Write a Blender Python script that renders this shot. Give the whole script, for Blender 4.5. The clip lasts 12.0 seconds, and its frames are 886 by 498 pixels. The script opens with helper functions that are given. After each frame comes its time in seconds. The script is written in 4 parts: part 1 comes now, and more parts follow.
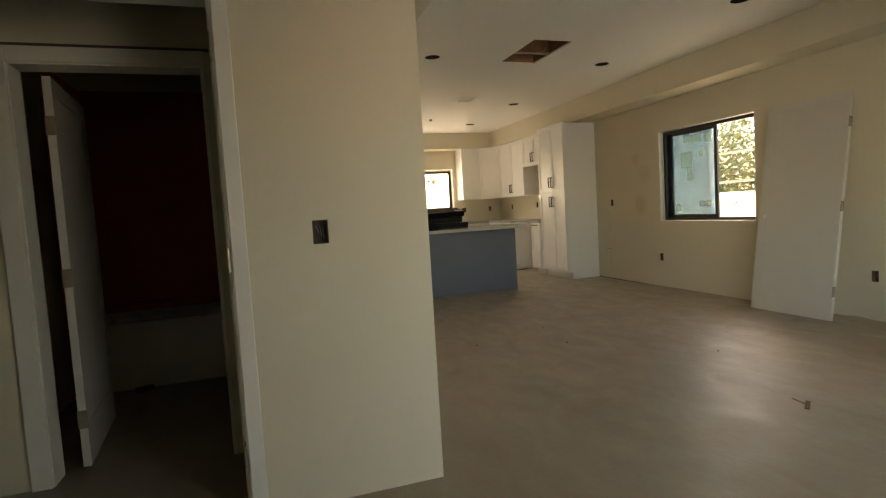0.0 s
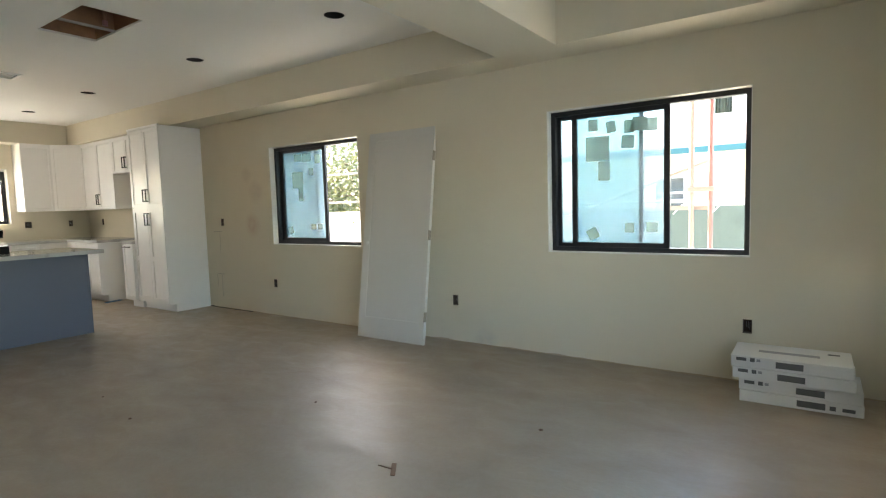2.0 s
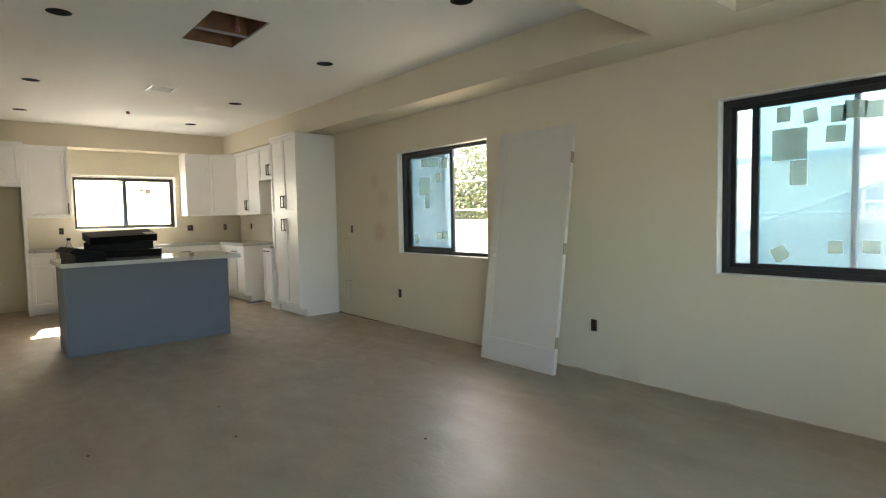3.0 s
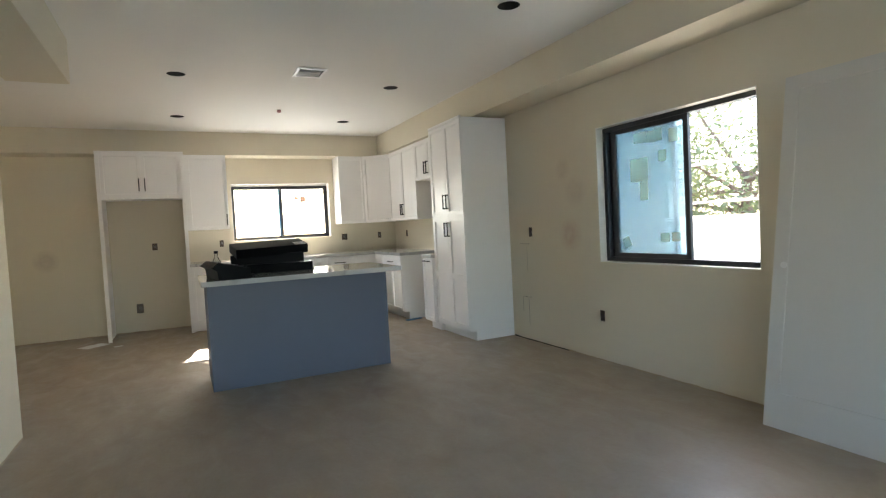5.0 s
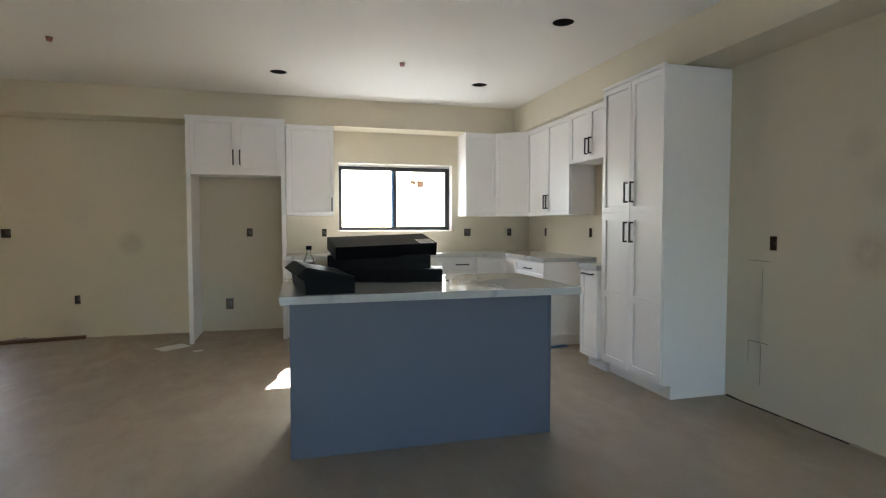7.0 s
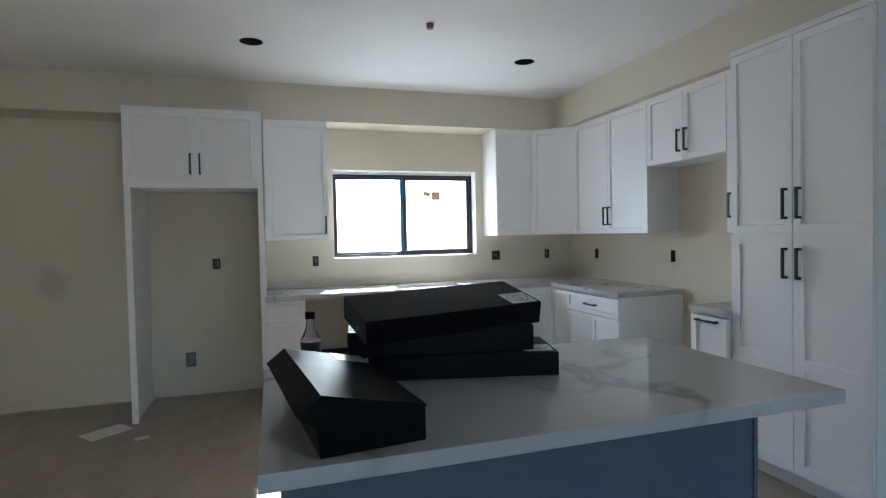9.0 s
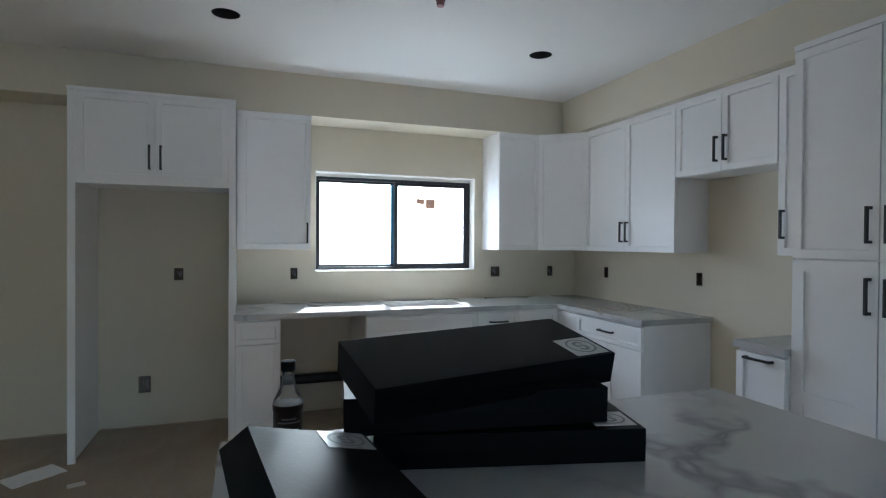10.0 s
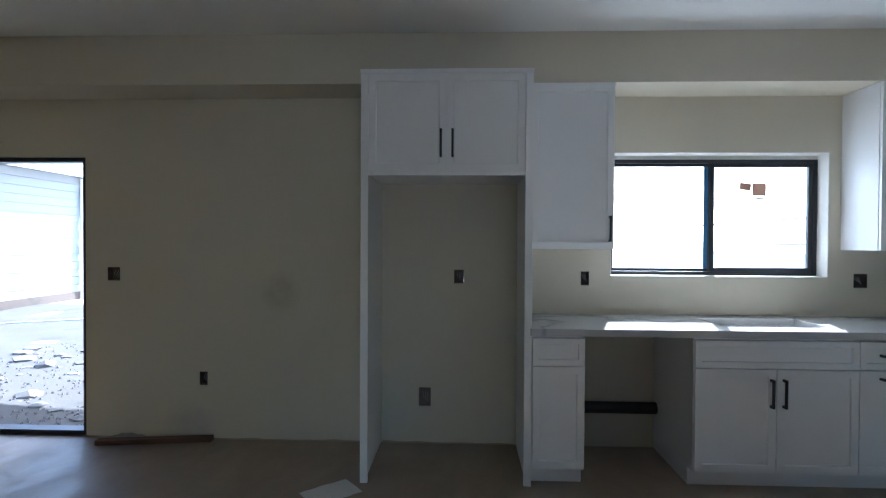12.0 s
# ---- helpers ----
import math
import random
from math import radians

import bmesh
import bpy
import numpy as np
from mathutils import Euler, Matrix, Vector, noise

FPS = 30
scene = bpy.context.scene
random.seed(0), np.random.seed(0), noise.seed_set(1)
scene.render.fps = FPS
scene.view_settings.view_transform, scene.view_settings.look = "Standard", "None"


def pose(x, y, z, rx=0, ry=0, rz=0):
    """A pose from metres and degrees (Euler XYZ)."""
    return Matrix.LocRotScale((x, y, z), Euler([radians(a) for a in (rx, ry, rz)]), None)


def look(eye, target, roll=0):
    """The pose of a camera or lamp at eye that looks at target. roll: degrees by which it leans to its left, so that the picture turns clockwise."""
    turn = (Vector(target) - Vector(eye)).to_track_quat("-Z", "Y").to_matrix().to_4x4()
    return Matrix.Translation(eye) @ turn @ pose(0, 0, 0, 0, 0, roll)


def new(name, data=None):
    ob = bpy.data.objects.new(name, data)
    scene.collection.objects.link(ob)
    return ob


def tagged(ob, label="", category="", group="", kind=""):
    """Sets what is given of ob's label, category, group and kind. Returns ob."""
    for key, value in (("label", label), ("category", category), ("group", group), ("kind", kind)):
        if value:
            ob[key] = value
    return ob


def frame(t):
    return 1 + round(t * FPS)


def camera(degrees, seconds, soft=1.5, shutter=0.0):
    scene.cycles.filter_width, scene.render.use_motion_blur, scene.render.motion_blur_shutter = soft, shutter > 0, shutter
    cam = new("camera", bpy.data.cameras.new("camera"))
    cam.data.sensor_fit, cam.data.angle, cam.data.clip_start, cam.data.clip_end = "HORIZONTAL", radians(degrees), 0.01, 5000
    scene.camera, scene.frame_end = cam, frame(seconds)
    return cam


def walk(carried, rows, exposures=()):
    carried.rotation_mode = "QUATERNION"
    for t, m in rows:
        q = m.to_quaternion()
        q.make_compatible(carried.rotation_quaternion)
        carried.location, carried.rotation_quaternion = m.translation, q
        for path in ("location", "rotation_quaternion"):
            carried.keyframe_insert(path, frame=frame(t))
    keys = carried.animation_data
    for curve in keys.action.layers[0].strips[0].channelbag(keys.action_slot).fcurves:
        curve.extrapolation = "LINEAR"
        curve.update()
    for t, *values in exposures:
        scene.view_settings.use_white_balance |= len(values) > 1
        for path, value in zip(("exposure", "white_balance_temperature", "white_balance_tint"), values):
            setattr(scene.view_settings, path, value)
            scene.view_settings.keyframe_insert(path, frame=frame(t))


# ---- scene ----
cam = camera(78.8, 12.0, soft=1.2)
PATH = [
    (0, (0.052, 0.065, 1.168), (0.677, 1.96, 1.027), -3.4),
    (0.2, (0.097, 0.123, 1.211), (0.91, 1.942, 1.043), -3.2),
    (0.5, (0.207, 0.182, 1.241), (1.314, 1.836, 1.054), -3.5),
    (0.8, (0.313, 0.257, 1.245), (1.693, 1.692, 1.054), -3.2),
    (1, (0.414, 0.255, 1.237), (1.945, 1.53, 1.058), -2.6),
    (1.5, (0.626, 0.327, 1.266), (2.35, 1.325, 1.08), -1.4),
    (1.8, (0.784, 0.409, 1.281), (2.495, 1.429, 1.1), -1.8),
    (2, (0.857, 0.495, 1.272), (2.49, 1.639, 1.111), -1.7),
    (2.3, (1.015, 0.59, 1.231), (2.48, 1.946, 1.102), -2.5),
    (2.5, (1.119, 0.644, 1.265), (2.478, 2.106, 1.135), -1.7),
    (2.7, (1.197, 0.702, 1.272), (2.496, 2.218, 1.153), -0.7),
    (3, (1.305, 0.817, 1.285), (2.609, 2.329, 1.162), -1.1),
    (3.5, (1.434, 1.128, 1.264), (2.56, 2.777, 1.149), -1.7),
    (3.7, (1.483, 1.245, 1.28), (2.592, 2.906, 1.163), -2.3),
    (5.3, (1.788, 2.543, 1.242), (2.506, 4.408, 1.173), -1.5),
    (5.5, (1.824, 2.722, 1.249), (2.42, 4.63, 1.186), 0.1),
    (6, (1.892, 3.145, 1.266), (2.42, 5.073, 1.2), 1.0),
    (6.3, (1.886, 3.4, 1.273), (2.44, 5.32, 1.212), -1.2),
    (6.5, (1.898, 3.585, 1.273), (2.474, 5.498, 1.18), -0.7),
    (6.8, (1.91, 3.846, 1.266), (2.491, 5.757, 1.168), -0.5),
    (7, (1.936, 4.027, 1.268), (2.462, 5.955, 1.175), 0.0),
    (7.2, (1.929, 4.185, 1.279), (2.44, 6.116, 1.184), 0.7),
    (8.8, (1.904, 5.45, 1.39), (2.437, 7.377, 1.326), -0.1),
    (9, (1.897, 5.591, 1.393), (2.497, 7.498, 1.337), -1.2),
    (9.5, (1.901, 5.904, 1.404), (2.595, 7.779, 1.352), -1.0),
    (10, (1.922, 6.163, 1.421), (2.599, 8.045, 1.4), 0.4),
    (10.2, (1.887, 6.253, 1.425), (2.576, 8.131, 1.403), 0.4),
    (10.5, (1.861, 6.35, 1.418), (2.748, 8.142, 1.404), -0.5),
    (10.8, (1.817, 6.458, 1.428), (2.887, 8.147, 1.412), -1.2),
    (11, (1.745, 6.528, 1.404), (2.862, 8.187, 1.395), -0.2),
    (11.5, (1.616, 6.781, 1.386), (2.344, 8.644, 1.346), -0.0),
    (11.7, (1.566, 6.894, 1.39), (1.95, 8.857, 1.373), -0.2),
    (12, (1.438, 7.062, 1.408), (1.362, 9.06, 1.381), 0.3),
]
EXPOSURES = [(0, 3.46, 10200, 13), (0.8, 3.8, 7700, 9.5), (1.5, 3.97, 7050, 9), (3.5, 3.85, 7300, 8.5), (6, 3.9, 6150, 10), (6.8, 3.78, 6150, 9.5), (9.5, 3.25, 5200, 7.5), (10.5, 2.99, 5180, 7.5), (11.4, 2.91, 5150, 8), (12, 2.77, 5000, 8.5)]
walk(cam, [(t, look(eye, target, roll)) for t, eye, target, roll in PATH], EXPOSURES)

# ---- world, sun, exposure ----
SUN_DIR = Vector((0.32, 1.0, 0.735)).normalized()
world = bpy.data.worlds.new("sky")
scene.world = world
world.use_nodes = True
wn = world.node_tree
sky = wn.nodes.new("ShaderNodeTexSky")
sky.sky_type, sky.sun_disc = "NISHITA", False
sky.sun_elevation = math.asin(SUN_DIR.z)
sky.sun_rotation = math.atan2(SUN_DIR.x, SUN_DIR.y)
sky.dust_density = 2.0
wn.links.new(sky.outputs[0], wn.nodes["Background"].inputs[0])
wn.nodes["Background"].inputs[1].default_value = 0.15
sun = new("sun", bpy.data.lights.new("sun", "SUN"))
sun.data.energy, sun.data.angle, sun.data.color = 4.5, radians(0.53), (1.0, 0.94, 0.85)
sun.matrix_world = look(SUN_DIR * 30, (0, 0, 0))

# Added area lamp outside the front window; brightens the room's south end.
front_window_fill = new("added_window_fill", bpy.data.lights.new("added_window_fill", "AREA"))
front_window_fill.data.shape, front_window_fill.data.size, front_window_fill.data.size_y = "RECTANGLE", 1.7, 1.35
front_window_fill.data.energy, front_window_fill.data.color = 0.42, (0.74, 0.89, 1.0)
front_window_fill.matrix_world = look((3.1, -0.345, 1.29), (3.1, 2.0, 1.29))
# Added area lamp behind the sink window, boosting its daylight on the cabinets.
sink_window_fill = new("added_window_fill", bpy.data.lights.new("added_window_fill", "AREA"))
sink_window_fill.data.shape, sink_window_fill.data.size, sink_window_fill.data.size_y = "RECTANGLE", 1.4, 0.8
sink_window_fill.data.energy, sink_window_fill.data.color = 1.6, (0.91, 0.955, 1.0)
sink_window_fill.matrix_world = look((3.17, 11.03, 1.6), (3.17, 9.0, 1.6))

# ---- materials ----
def material(name, color, rough=0.6, metal=0.0, var=0.08, scale=6.0, fine=90.0, bump=0.0, color2=None, coat=0.0, spec=0.5, per_object=0.0):
    """A surface with two scales of variation: broad stains and fine grain, with a little relief."""
    m = bpy.data.materials.new(name)
    m.use_nodes = True
    nt = m.node_tree
    n, link = nt.nodes, nt.links.new
    b = n["Principled BSDF"]
    b.inputs["Roughness"].default_value, b.inputs["Metallic"].default_value = rough, metal
    b.inputs["Coat Weight"].default_value = coat
    b.inputs["Specular IOR Level"].default_value = spec
    tc = n.new("ShaderNodeTexCoord")
    geo = n.new("ShaderNodeNewGeometry")
    big = n.new("ShaderNodeTexNoise")
    big.inputs["Scale"].default_value, big.inputs["Detail"].default_value = scale * 0.3, 5
    small = n.new("ShaderNodeTexNoise")
    small.inputs["Scale"].default_value, small.inputs["Detail"].default_value = fine, 3
    link(geo.outputs["Position"], big.inputs["Vector"])
    link(geo.outputs["Position"], small.inputs["Vector"])
    c2 = color2 or tuple(c * (1 - 2.2 * var) for c in color)
    ramp = n.new("ShaderNodeValToRGB")
    ramp.color_ramp.elements[0].position, ramp.color_ramp.elements[1].position = 0.2, 0.44
    ramp.color_ramp.elements[0].color, ramp.color_ramp.elements[1].color = (*c2, 1), (*color, 1)
    link(big.outputs[0], ramp.inputs[0])
    mix = n.new("ShaderNodeMix")
    mix.data_type, mix.blend_type = "RGBA", "MULTIPLY"
    mix.inputs[0].default_value = 1.0
    r2 = n.new("ShaderNodeMapRange")
    r2.inputs[3].default_value, r2.inputs[4].default_value = 1 - var, 1 + var * 0.6
    link(small.outputs[0], r2.inputs[0])
    link(ramp.outputs[0], mix.inputs[6])
    link(r2.outputs[0], mix.inputs[7])
    out = mix.outputs[2]
    if per_object:
        oi = n.new("ShaderNodeObjectInfo")
        r3 = n.new("ShaderNodeMapRange")
        r3.inputs[3].default_value, r3.inputs[4].default_value = 1 - per_object, 1 + per_object
        link(oi.outputs["Random"], r3.inputs[0])
        m2 = n.new("ShaderNodeMix")
        m2.data_type, m2.blend_type = "RGBA", "MULTIPLY"
        m2.inputs[0].default_value = 1.0
        link(out, m2.inputs[6])
        link(r3.outputs[0], m2.inputs[7])
        out = m2.outputs[2]
    link(out, b.inputs["Base Color"])
    rr = n.new("ShaderNodeMapRange")
    rr.inputs[3].default_value, rr.inputs[4].default_value = max(0.02, rough - 0.08), min(1, rough + 0.08)
    link(big.outputs[0], rr.inputs[0])
    link(rr.outputs[0], b.inputs["Roughness"])
    if bump:
        bp = n.new("ShaderNodeBump")
        bp.inputs["Strength"].default_value, bp.inputs["Distance"].default_value = bump, 0.004
        link(small.outputs[0], bp.inputs["Height"])
        link(bp.outputs[0], b.inputs["Normal"])
    return m


WALL = material("wall_paint", (0.66, 0.60, 0.475), 0.75, var=0.025, scale=4, fine=160, bump=0.12)


def stain(m, spots):
    """Faint round filler patches and scuffs on a painted wall: (place, radius, colour, strength)."""
    n, link = m.node_tree.nodes, m.node_tree.links.new
    b = n["Principled BSDF"]
    last = b.inputs["Base Color"].links[0].from_socket
    geo, nz = n.new("ShaderNodeNewGeometry"), n.new("ShaderNodeTexNoise")
    nz.inputs["Scale"].default_value, nz.inputs["Detail"].default_value = 14, 5
    link(geo.outputs["Position"], nz.inputs["Vector"])
    for place, radius, tone, strength in spots:
        d, r, k, mx = n.new("ShaderNodeVectorMath"), n.new("ShaderNodeMapRange"), n.new("ShaderNodeMath"), n.new("ShaderNodeMix")
        d.operation, k.operation, mx.data_type = "DISTANCE", "MULTIPLY", "RGBA"
        d.inputs[1].default_value = place
        r.inputs[1].default_value, r.inputs[2].default_value = radius, radius * 0.4
        r.inputs[3].default_value, r.inputs[4].default_value = 0, strength * 2
        mx.inputs[7].default_value = (*tone, 1)
        link(geo.outputs["Position"], d.inputs[0])
        link(d.outputs["Value"], r.inputs[0])
        link(r.outputs[0], k.inputs[0])
        link(nz.outputs[0], k.inputs[1])
        link(k.outputs[0], mx.inputs[0])
        link(last, mx.inputs[6])
        last = mx.outputs[2]
    link(last, b.inputs["Base Color"])


stain(WALL, [((5.0, 6.27, 1.1), 0.17, (0.56, 0.42, 0.33), 0.6), ((5.0, 6.18, 1.5), 0.16, (0.54, 0.46, 0.37), 0.42), ((5.0, 6.35, 1.72), 0.12, (0.54, 0.46, 0.37), 0.42),
             ((5.0, 6.97, 0.5), 0.16, (0.6, 0.53, 0.42), 0.3), ((5.0, 2.95, 0.03), 0.14, (0.5, 0.46, 0.4), 0.4), ((0.15, 10.81, 1.05), 0.16, (0.42, 0.37, 0.3), 0.4),
             ((0.45, 2.27, 1.75), 0.45, (0.78, 0.6, 0.48), 0.35), ((0.1, 2.27, 0.9), 0.35, (0.72, 0.68, 0.55), 0.35),
             ((-0.5, 10.81, 0.1), 0.2, (0.5, 0.45, 0.4), 0.4), ((0.72, 5.3, 1.75), 0.4, (0.74, 0.56, 0.46), 0.45), ((0.72, 4.2, 1.9), 0.4, (0.74, 0.56, 0.46), 0.4)])
CEIL = material("ceiling_paint", (0.76, 0.745, 0.71), 0.8, var=0.02, scale=3, fine=160, bump=0.1)
WHITE = material("cabinet_lacquer", (0.82, 0.81, 0.80), 0.38, var=0.012, scale=5, fine=60)
TRIMW = material("primed_trim", (0.76, 0.74, 0.69), 0.55, var=0.03)
DOORW = material("primed_door", (0.60, 0.585, 0.55), 0.5, var=0.02)
BLUE = material("island_paint", (0.108, 0.122, 0.162), 0.5, var=0.03, scale=4)
BLACK = material("black_aluminium", (0.022, 0.023, 0.027), 0.4, var=0.1)
HANDLE = material("black_handle", (0.015, 0.015, 0.016), 0.42, var=0.1)
BOXBLK = material("black_card", (0.0035, 0.004, 0.005), 0.44, var=0.15, scale=9, bump=0.05, spec=0.08)
DARK = material("dark_void", (0.035, 0.03, 0.028), 0.8, var=0.2)
PLASTB = material("brown_box_plastic", (0.09, 0.065, 0.05), 0.6, var=0.2)
GREYBOX = material("dusty_grey_box", (0.2, 0.18, 0.16), 0.6, var=0.25, scale=40)
STEEL = material("galvanised_steel", (0.45, 0.44, 0.42), 0.4, 1.0, var=0.12)
HINGE = material("satin_hinge", (0.32, 0.29, 0.24), 0.4, 1.0, var=0.12)
SINKM = material("steel_sink", (0.5, 0.5, 0.5), 0.3, 1.0, var=0.05)
WOOD = material("raw_lumber", (0.25, 0.125, 0.06), 0.75, var=0.2, scale=14, bump=0.3)
BOARD = material("dark_wood_strip", (0.13, 0.065, 0.035), 0.6, var=0.2, scale=14)
TUB = material("tub_acrylic", (0.8, 0.8, 0.78), 0.3, var=0.02)
MEMBRANE = material("red_membrane", (0.6, 0.13, 0.08), 0.55, var=0.15, scale=6, bump=0.2)
CARTON = material("white_carton", (0.72, 0.71, 0.69), 0.6, var=0.05, scale=12)
PRINT = material("carton_print", (0.12, 0.12, 0.12), 0.6, var=0.1)
GREYPR = material("grey_print", (0.32, 0.32, 0.33), 0.55, var=0.12)
SLATE = material("grey_tile", (0.13, 0.15, 0.165), 0.4, var=0.1, scale=9)
PAPER = material("paper", (0.78, 0.78, 0.76), 0.7, var=0.04)
STICKER = material("window_sticker", (0.84, 0.85, 0.76), 0.6, var=0.06)
STICKPR = material("window_sticker_print", (0.66, 0.65, 0.58), 0.6, var=0.1)
ORANGE = material("orange_print", (0.27, 0.2, 0.16), 0.6, var=0.1)
RED = material("red_paint", (0.32, 0.13, 0.12), 0.5, var=0.15)
PIPEB = material("black_drain_pipe", (0.02, 0.02, 0.02), 0.4, var=0.2)
BLUETAPE = material("blue_masking_tape", (0.05, 0.16, 0.3), 0.6)
DUST = material("plaster_crumbs", (0.46, 0.37, 0.27), 0.9, var=0.2, scale=20, bump=0.3)
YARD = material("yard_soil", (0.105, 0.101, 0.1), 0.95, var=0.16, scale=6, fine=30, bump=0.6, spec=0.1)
GROUND = material("dusty_ground", (0.52, 0.50, 0.46), 0.95, var=0.15, scale=3, fine=30, bump=0.6)
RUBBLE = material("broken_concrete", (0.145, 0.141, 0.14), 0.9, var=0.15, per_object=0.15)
SIDING = material("white_siding", (0.27, 0.285, 0.3), 0.7, var=0.04)
STUCCO = material("cream_stucco", (0.62, 0.55, 0.38), 0.9, var=0.06, bump=0.3)
TEAL = material("teal_fascia", (0.02, 0.10, 0.115), 0.6, var=0.1)
ROOF = material("light_roof", (0.5, 0.49, 0.47), 0.9, var=0.12, bump=0.3)
BLOCK = material("white_block_wall", (0.75, 0.74, 0.71), 0.85, var=0.06, bump=0.3)
MESHG = material("green_privacy_mesh", (0.085, 0.125, 0.122), 0.8, var=0.15)
LEAF = material("leaf", (0.12, 0.135, 0.05), 0.5, var=0.3, scale=8, color2=(0.2, 0.17, 0.075))
BARK = material("bark", (0.13, 0.09, 0.06), 0.9, var=0.25, bump=0.5)
POSTR = material("rusty_primer", (0.42, 0.24, 0.21), 0.7, var=0.15)
POSTW = material("weathered_post", (0.3, 0.27, 0.25), 0.8, var=0.12)


def glass_material(name, tint, film=0.0, film_color=(0.7, 0.85, 0.88), ior=1.5):
    """Thin window glass; film is the share of a milky protective sheet stuck to it."""
    m = bpy.data.materials.new(name)
    m.use_nodes = True
    n, link = m.node_tree.nodes, m.node_tree.links.new
    n.remove(n["Principled BSDF"])
    out = n["Material Output"]
    tr = n.new("ShaderNodeBsdfTransparent")
    tr.inputs[0].default_value = (*tint, 1)
    gl = n.new("ShaderNodeBsdfGlossy")
    gl.inputs["Roughness"].default_value = 0.02
    fr = n.new("ShaderNodeFresnel")
    fr.inputs["IOR"].default_value = ior
    mx = n.new("ShaderNodeMixShader")
    link(fr.outputs[0], mx.inputs[0])
    link(tr.outputs[0], mx.inputs[1])
    link(gl.outputs[0], mx.inputs[2])
    last = mx
    if film:
        tl = n.new("ShaderNodeBsdfTranslucent")
        tl.inputs[0].default_value = (*film_color, 1)
        m2 = n.new("ShaderNodeMixShader")
        geo, nz, mr = n.new("ShaderNodeNewGeometry"), n.new("ShaderNodeTexNoise"), n.new("ShaderNodeMapRange")
        nz.inputs["Scale"].default_value = 2.5
        mr.inputs[3].default_value, mr.inputs[4].default_value = film - 0.04, film + 0.04
        link(geo.outputs["Position"], nz.inputs["Vector"])
        link(nz.outputs[0], mr.inputs[0])
        link(mr.outputs[0], m2.inputs[0])
        link(mx.outputs[0], m2.inputs[1])
        link(tl.outputs[0], m2.inputs[2])
        last = m2
    link(last.outputs[0], out.inputs[0])
    return m


GLASS = glass_material("window_glass", (0.94, 0.97, 0.97))
FILM = glass_material("filmed_glass", (0.63, 0.755, 0.79), 0.23, (0.61, 0.71, 0.74))


def quartz_material():
    """White engineered stone with thin grey veins and broad faint clouds."""
    m = material("white_quartz", (0.475, 0.47, 0.46), 0.085, var=0.012, scale=4)
    n, link = m.node_tree.nodes, m.node_tree.links.new
    b = n["Principled BSDF"]
    base = b.inputs["Base Color"].links[0].from_socket
    geo = n.new("ShaderNodeNewGeometry")
    warp = n.new("ShaderNodeTexNoise")
    warp.inputs["Scale"].default_value, warp.inputs["Detail"].default_value = 1.8, 4
    link(geo.outputs["Position"], warp.inputs["Vector"])
    add = n.new("ShaderNodeMix")
    add.data_type, add.blend_type = "RGBA", "LINEAR_LIGHT"
    add.inputs[0].default_value = 0.5
    link(geo.outputs["Position"], add.inputs[6])
    link(warp.outputs["Color"], add.inputs[7])
    vor = n.new("ShaderNodeTexVoronoi")
    vor.feature = "DISTANCE_TO_EDGE"
    vor.inputs["Scale"].default_value = 1.15
    link(add.outputs[2], vor.inputs["Vector"])
    r = n.new("ShaderNodeValToRGB")
    r.color_ramp.elements[0].position, r.color_ramp.elements[1].position = 0.0, 0.045
    r.color_ramp.elements[0].color, r.color_ramp.elements[1].color = (1, 1, 1, 1), (0, 0, 0, 1)
    link(vor.outputs["Distance"], r.inputs[0])
    gate = n.new("ShaderNodeTexNoise")
    gate.inputs["Scale"].default_value = 1.6
    link(geo.outputs["Position"], gate.inputs["Vector"])
    gr = n.new("ShaderNodeMapRange")
    gr.inputs[1].default_value, gr.inputs[2].default_value = 0.41, 0.58
    gr.inputs[4].default_value = 0.75
    link(gate.outputs[0], gr.inputs[0])
    mul = n.new("ShaderNodeMath")
    mul.operation = "MULTIPLY"
    link(r.outputs[0], mul.inputs[0])
    link(gr.outputs[0], mul.inputs[1])
    mix = n.new("ShaderNodeMix")
    mix.data_type = "RGBA"
    mix.inputs[7].default_value = (0.2, 0.2, 0.205, 1)
    link(mul.outputs[0], mix.inputs[0])
    link(base, mix.inputs[6])
    link(mix.outputs[2], b.inputs["Base Color"])
    return m


QUARTZ = quartz_material()


def see_through_paper(m, share):
    """Let part of the light pass through a thin sheet."""
    n, link = m.node_tree.nodes, m.node_tree.links.new
    b, out = n["Principled BSDF"], n["Material Output"]
    tl, mx = n.new("ShaderNodeBsdfTranslucent"), n.new("ShaderNodeMixShader")
    link(b.inputs["Base Color"].links[0].from_socket, tl.inputs[0])
    mx.inputs[0].default_value = share
    link(b.outputs[0], mx.inputs[1])
    link(tl.outputs[0], mx.inputs[2])
    link(mx.outputs[0], out.inputs[0])


see_through_paper(STICKER, 0.92)
see_through_paper(STICKPR, 0.9)
see_through_paper(ORANGE, 0.5)


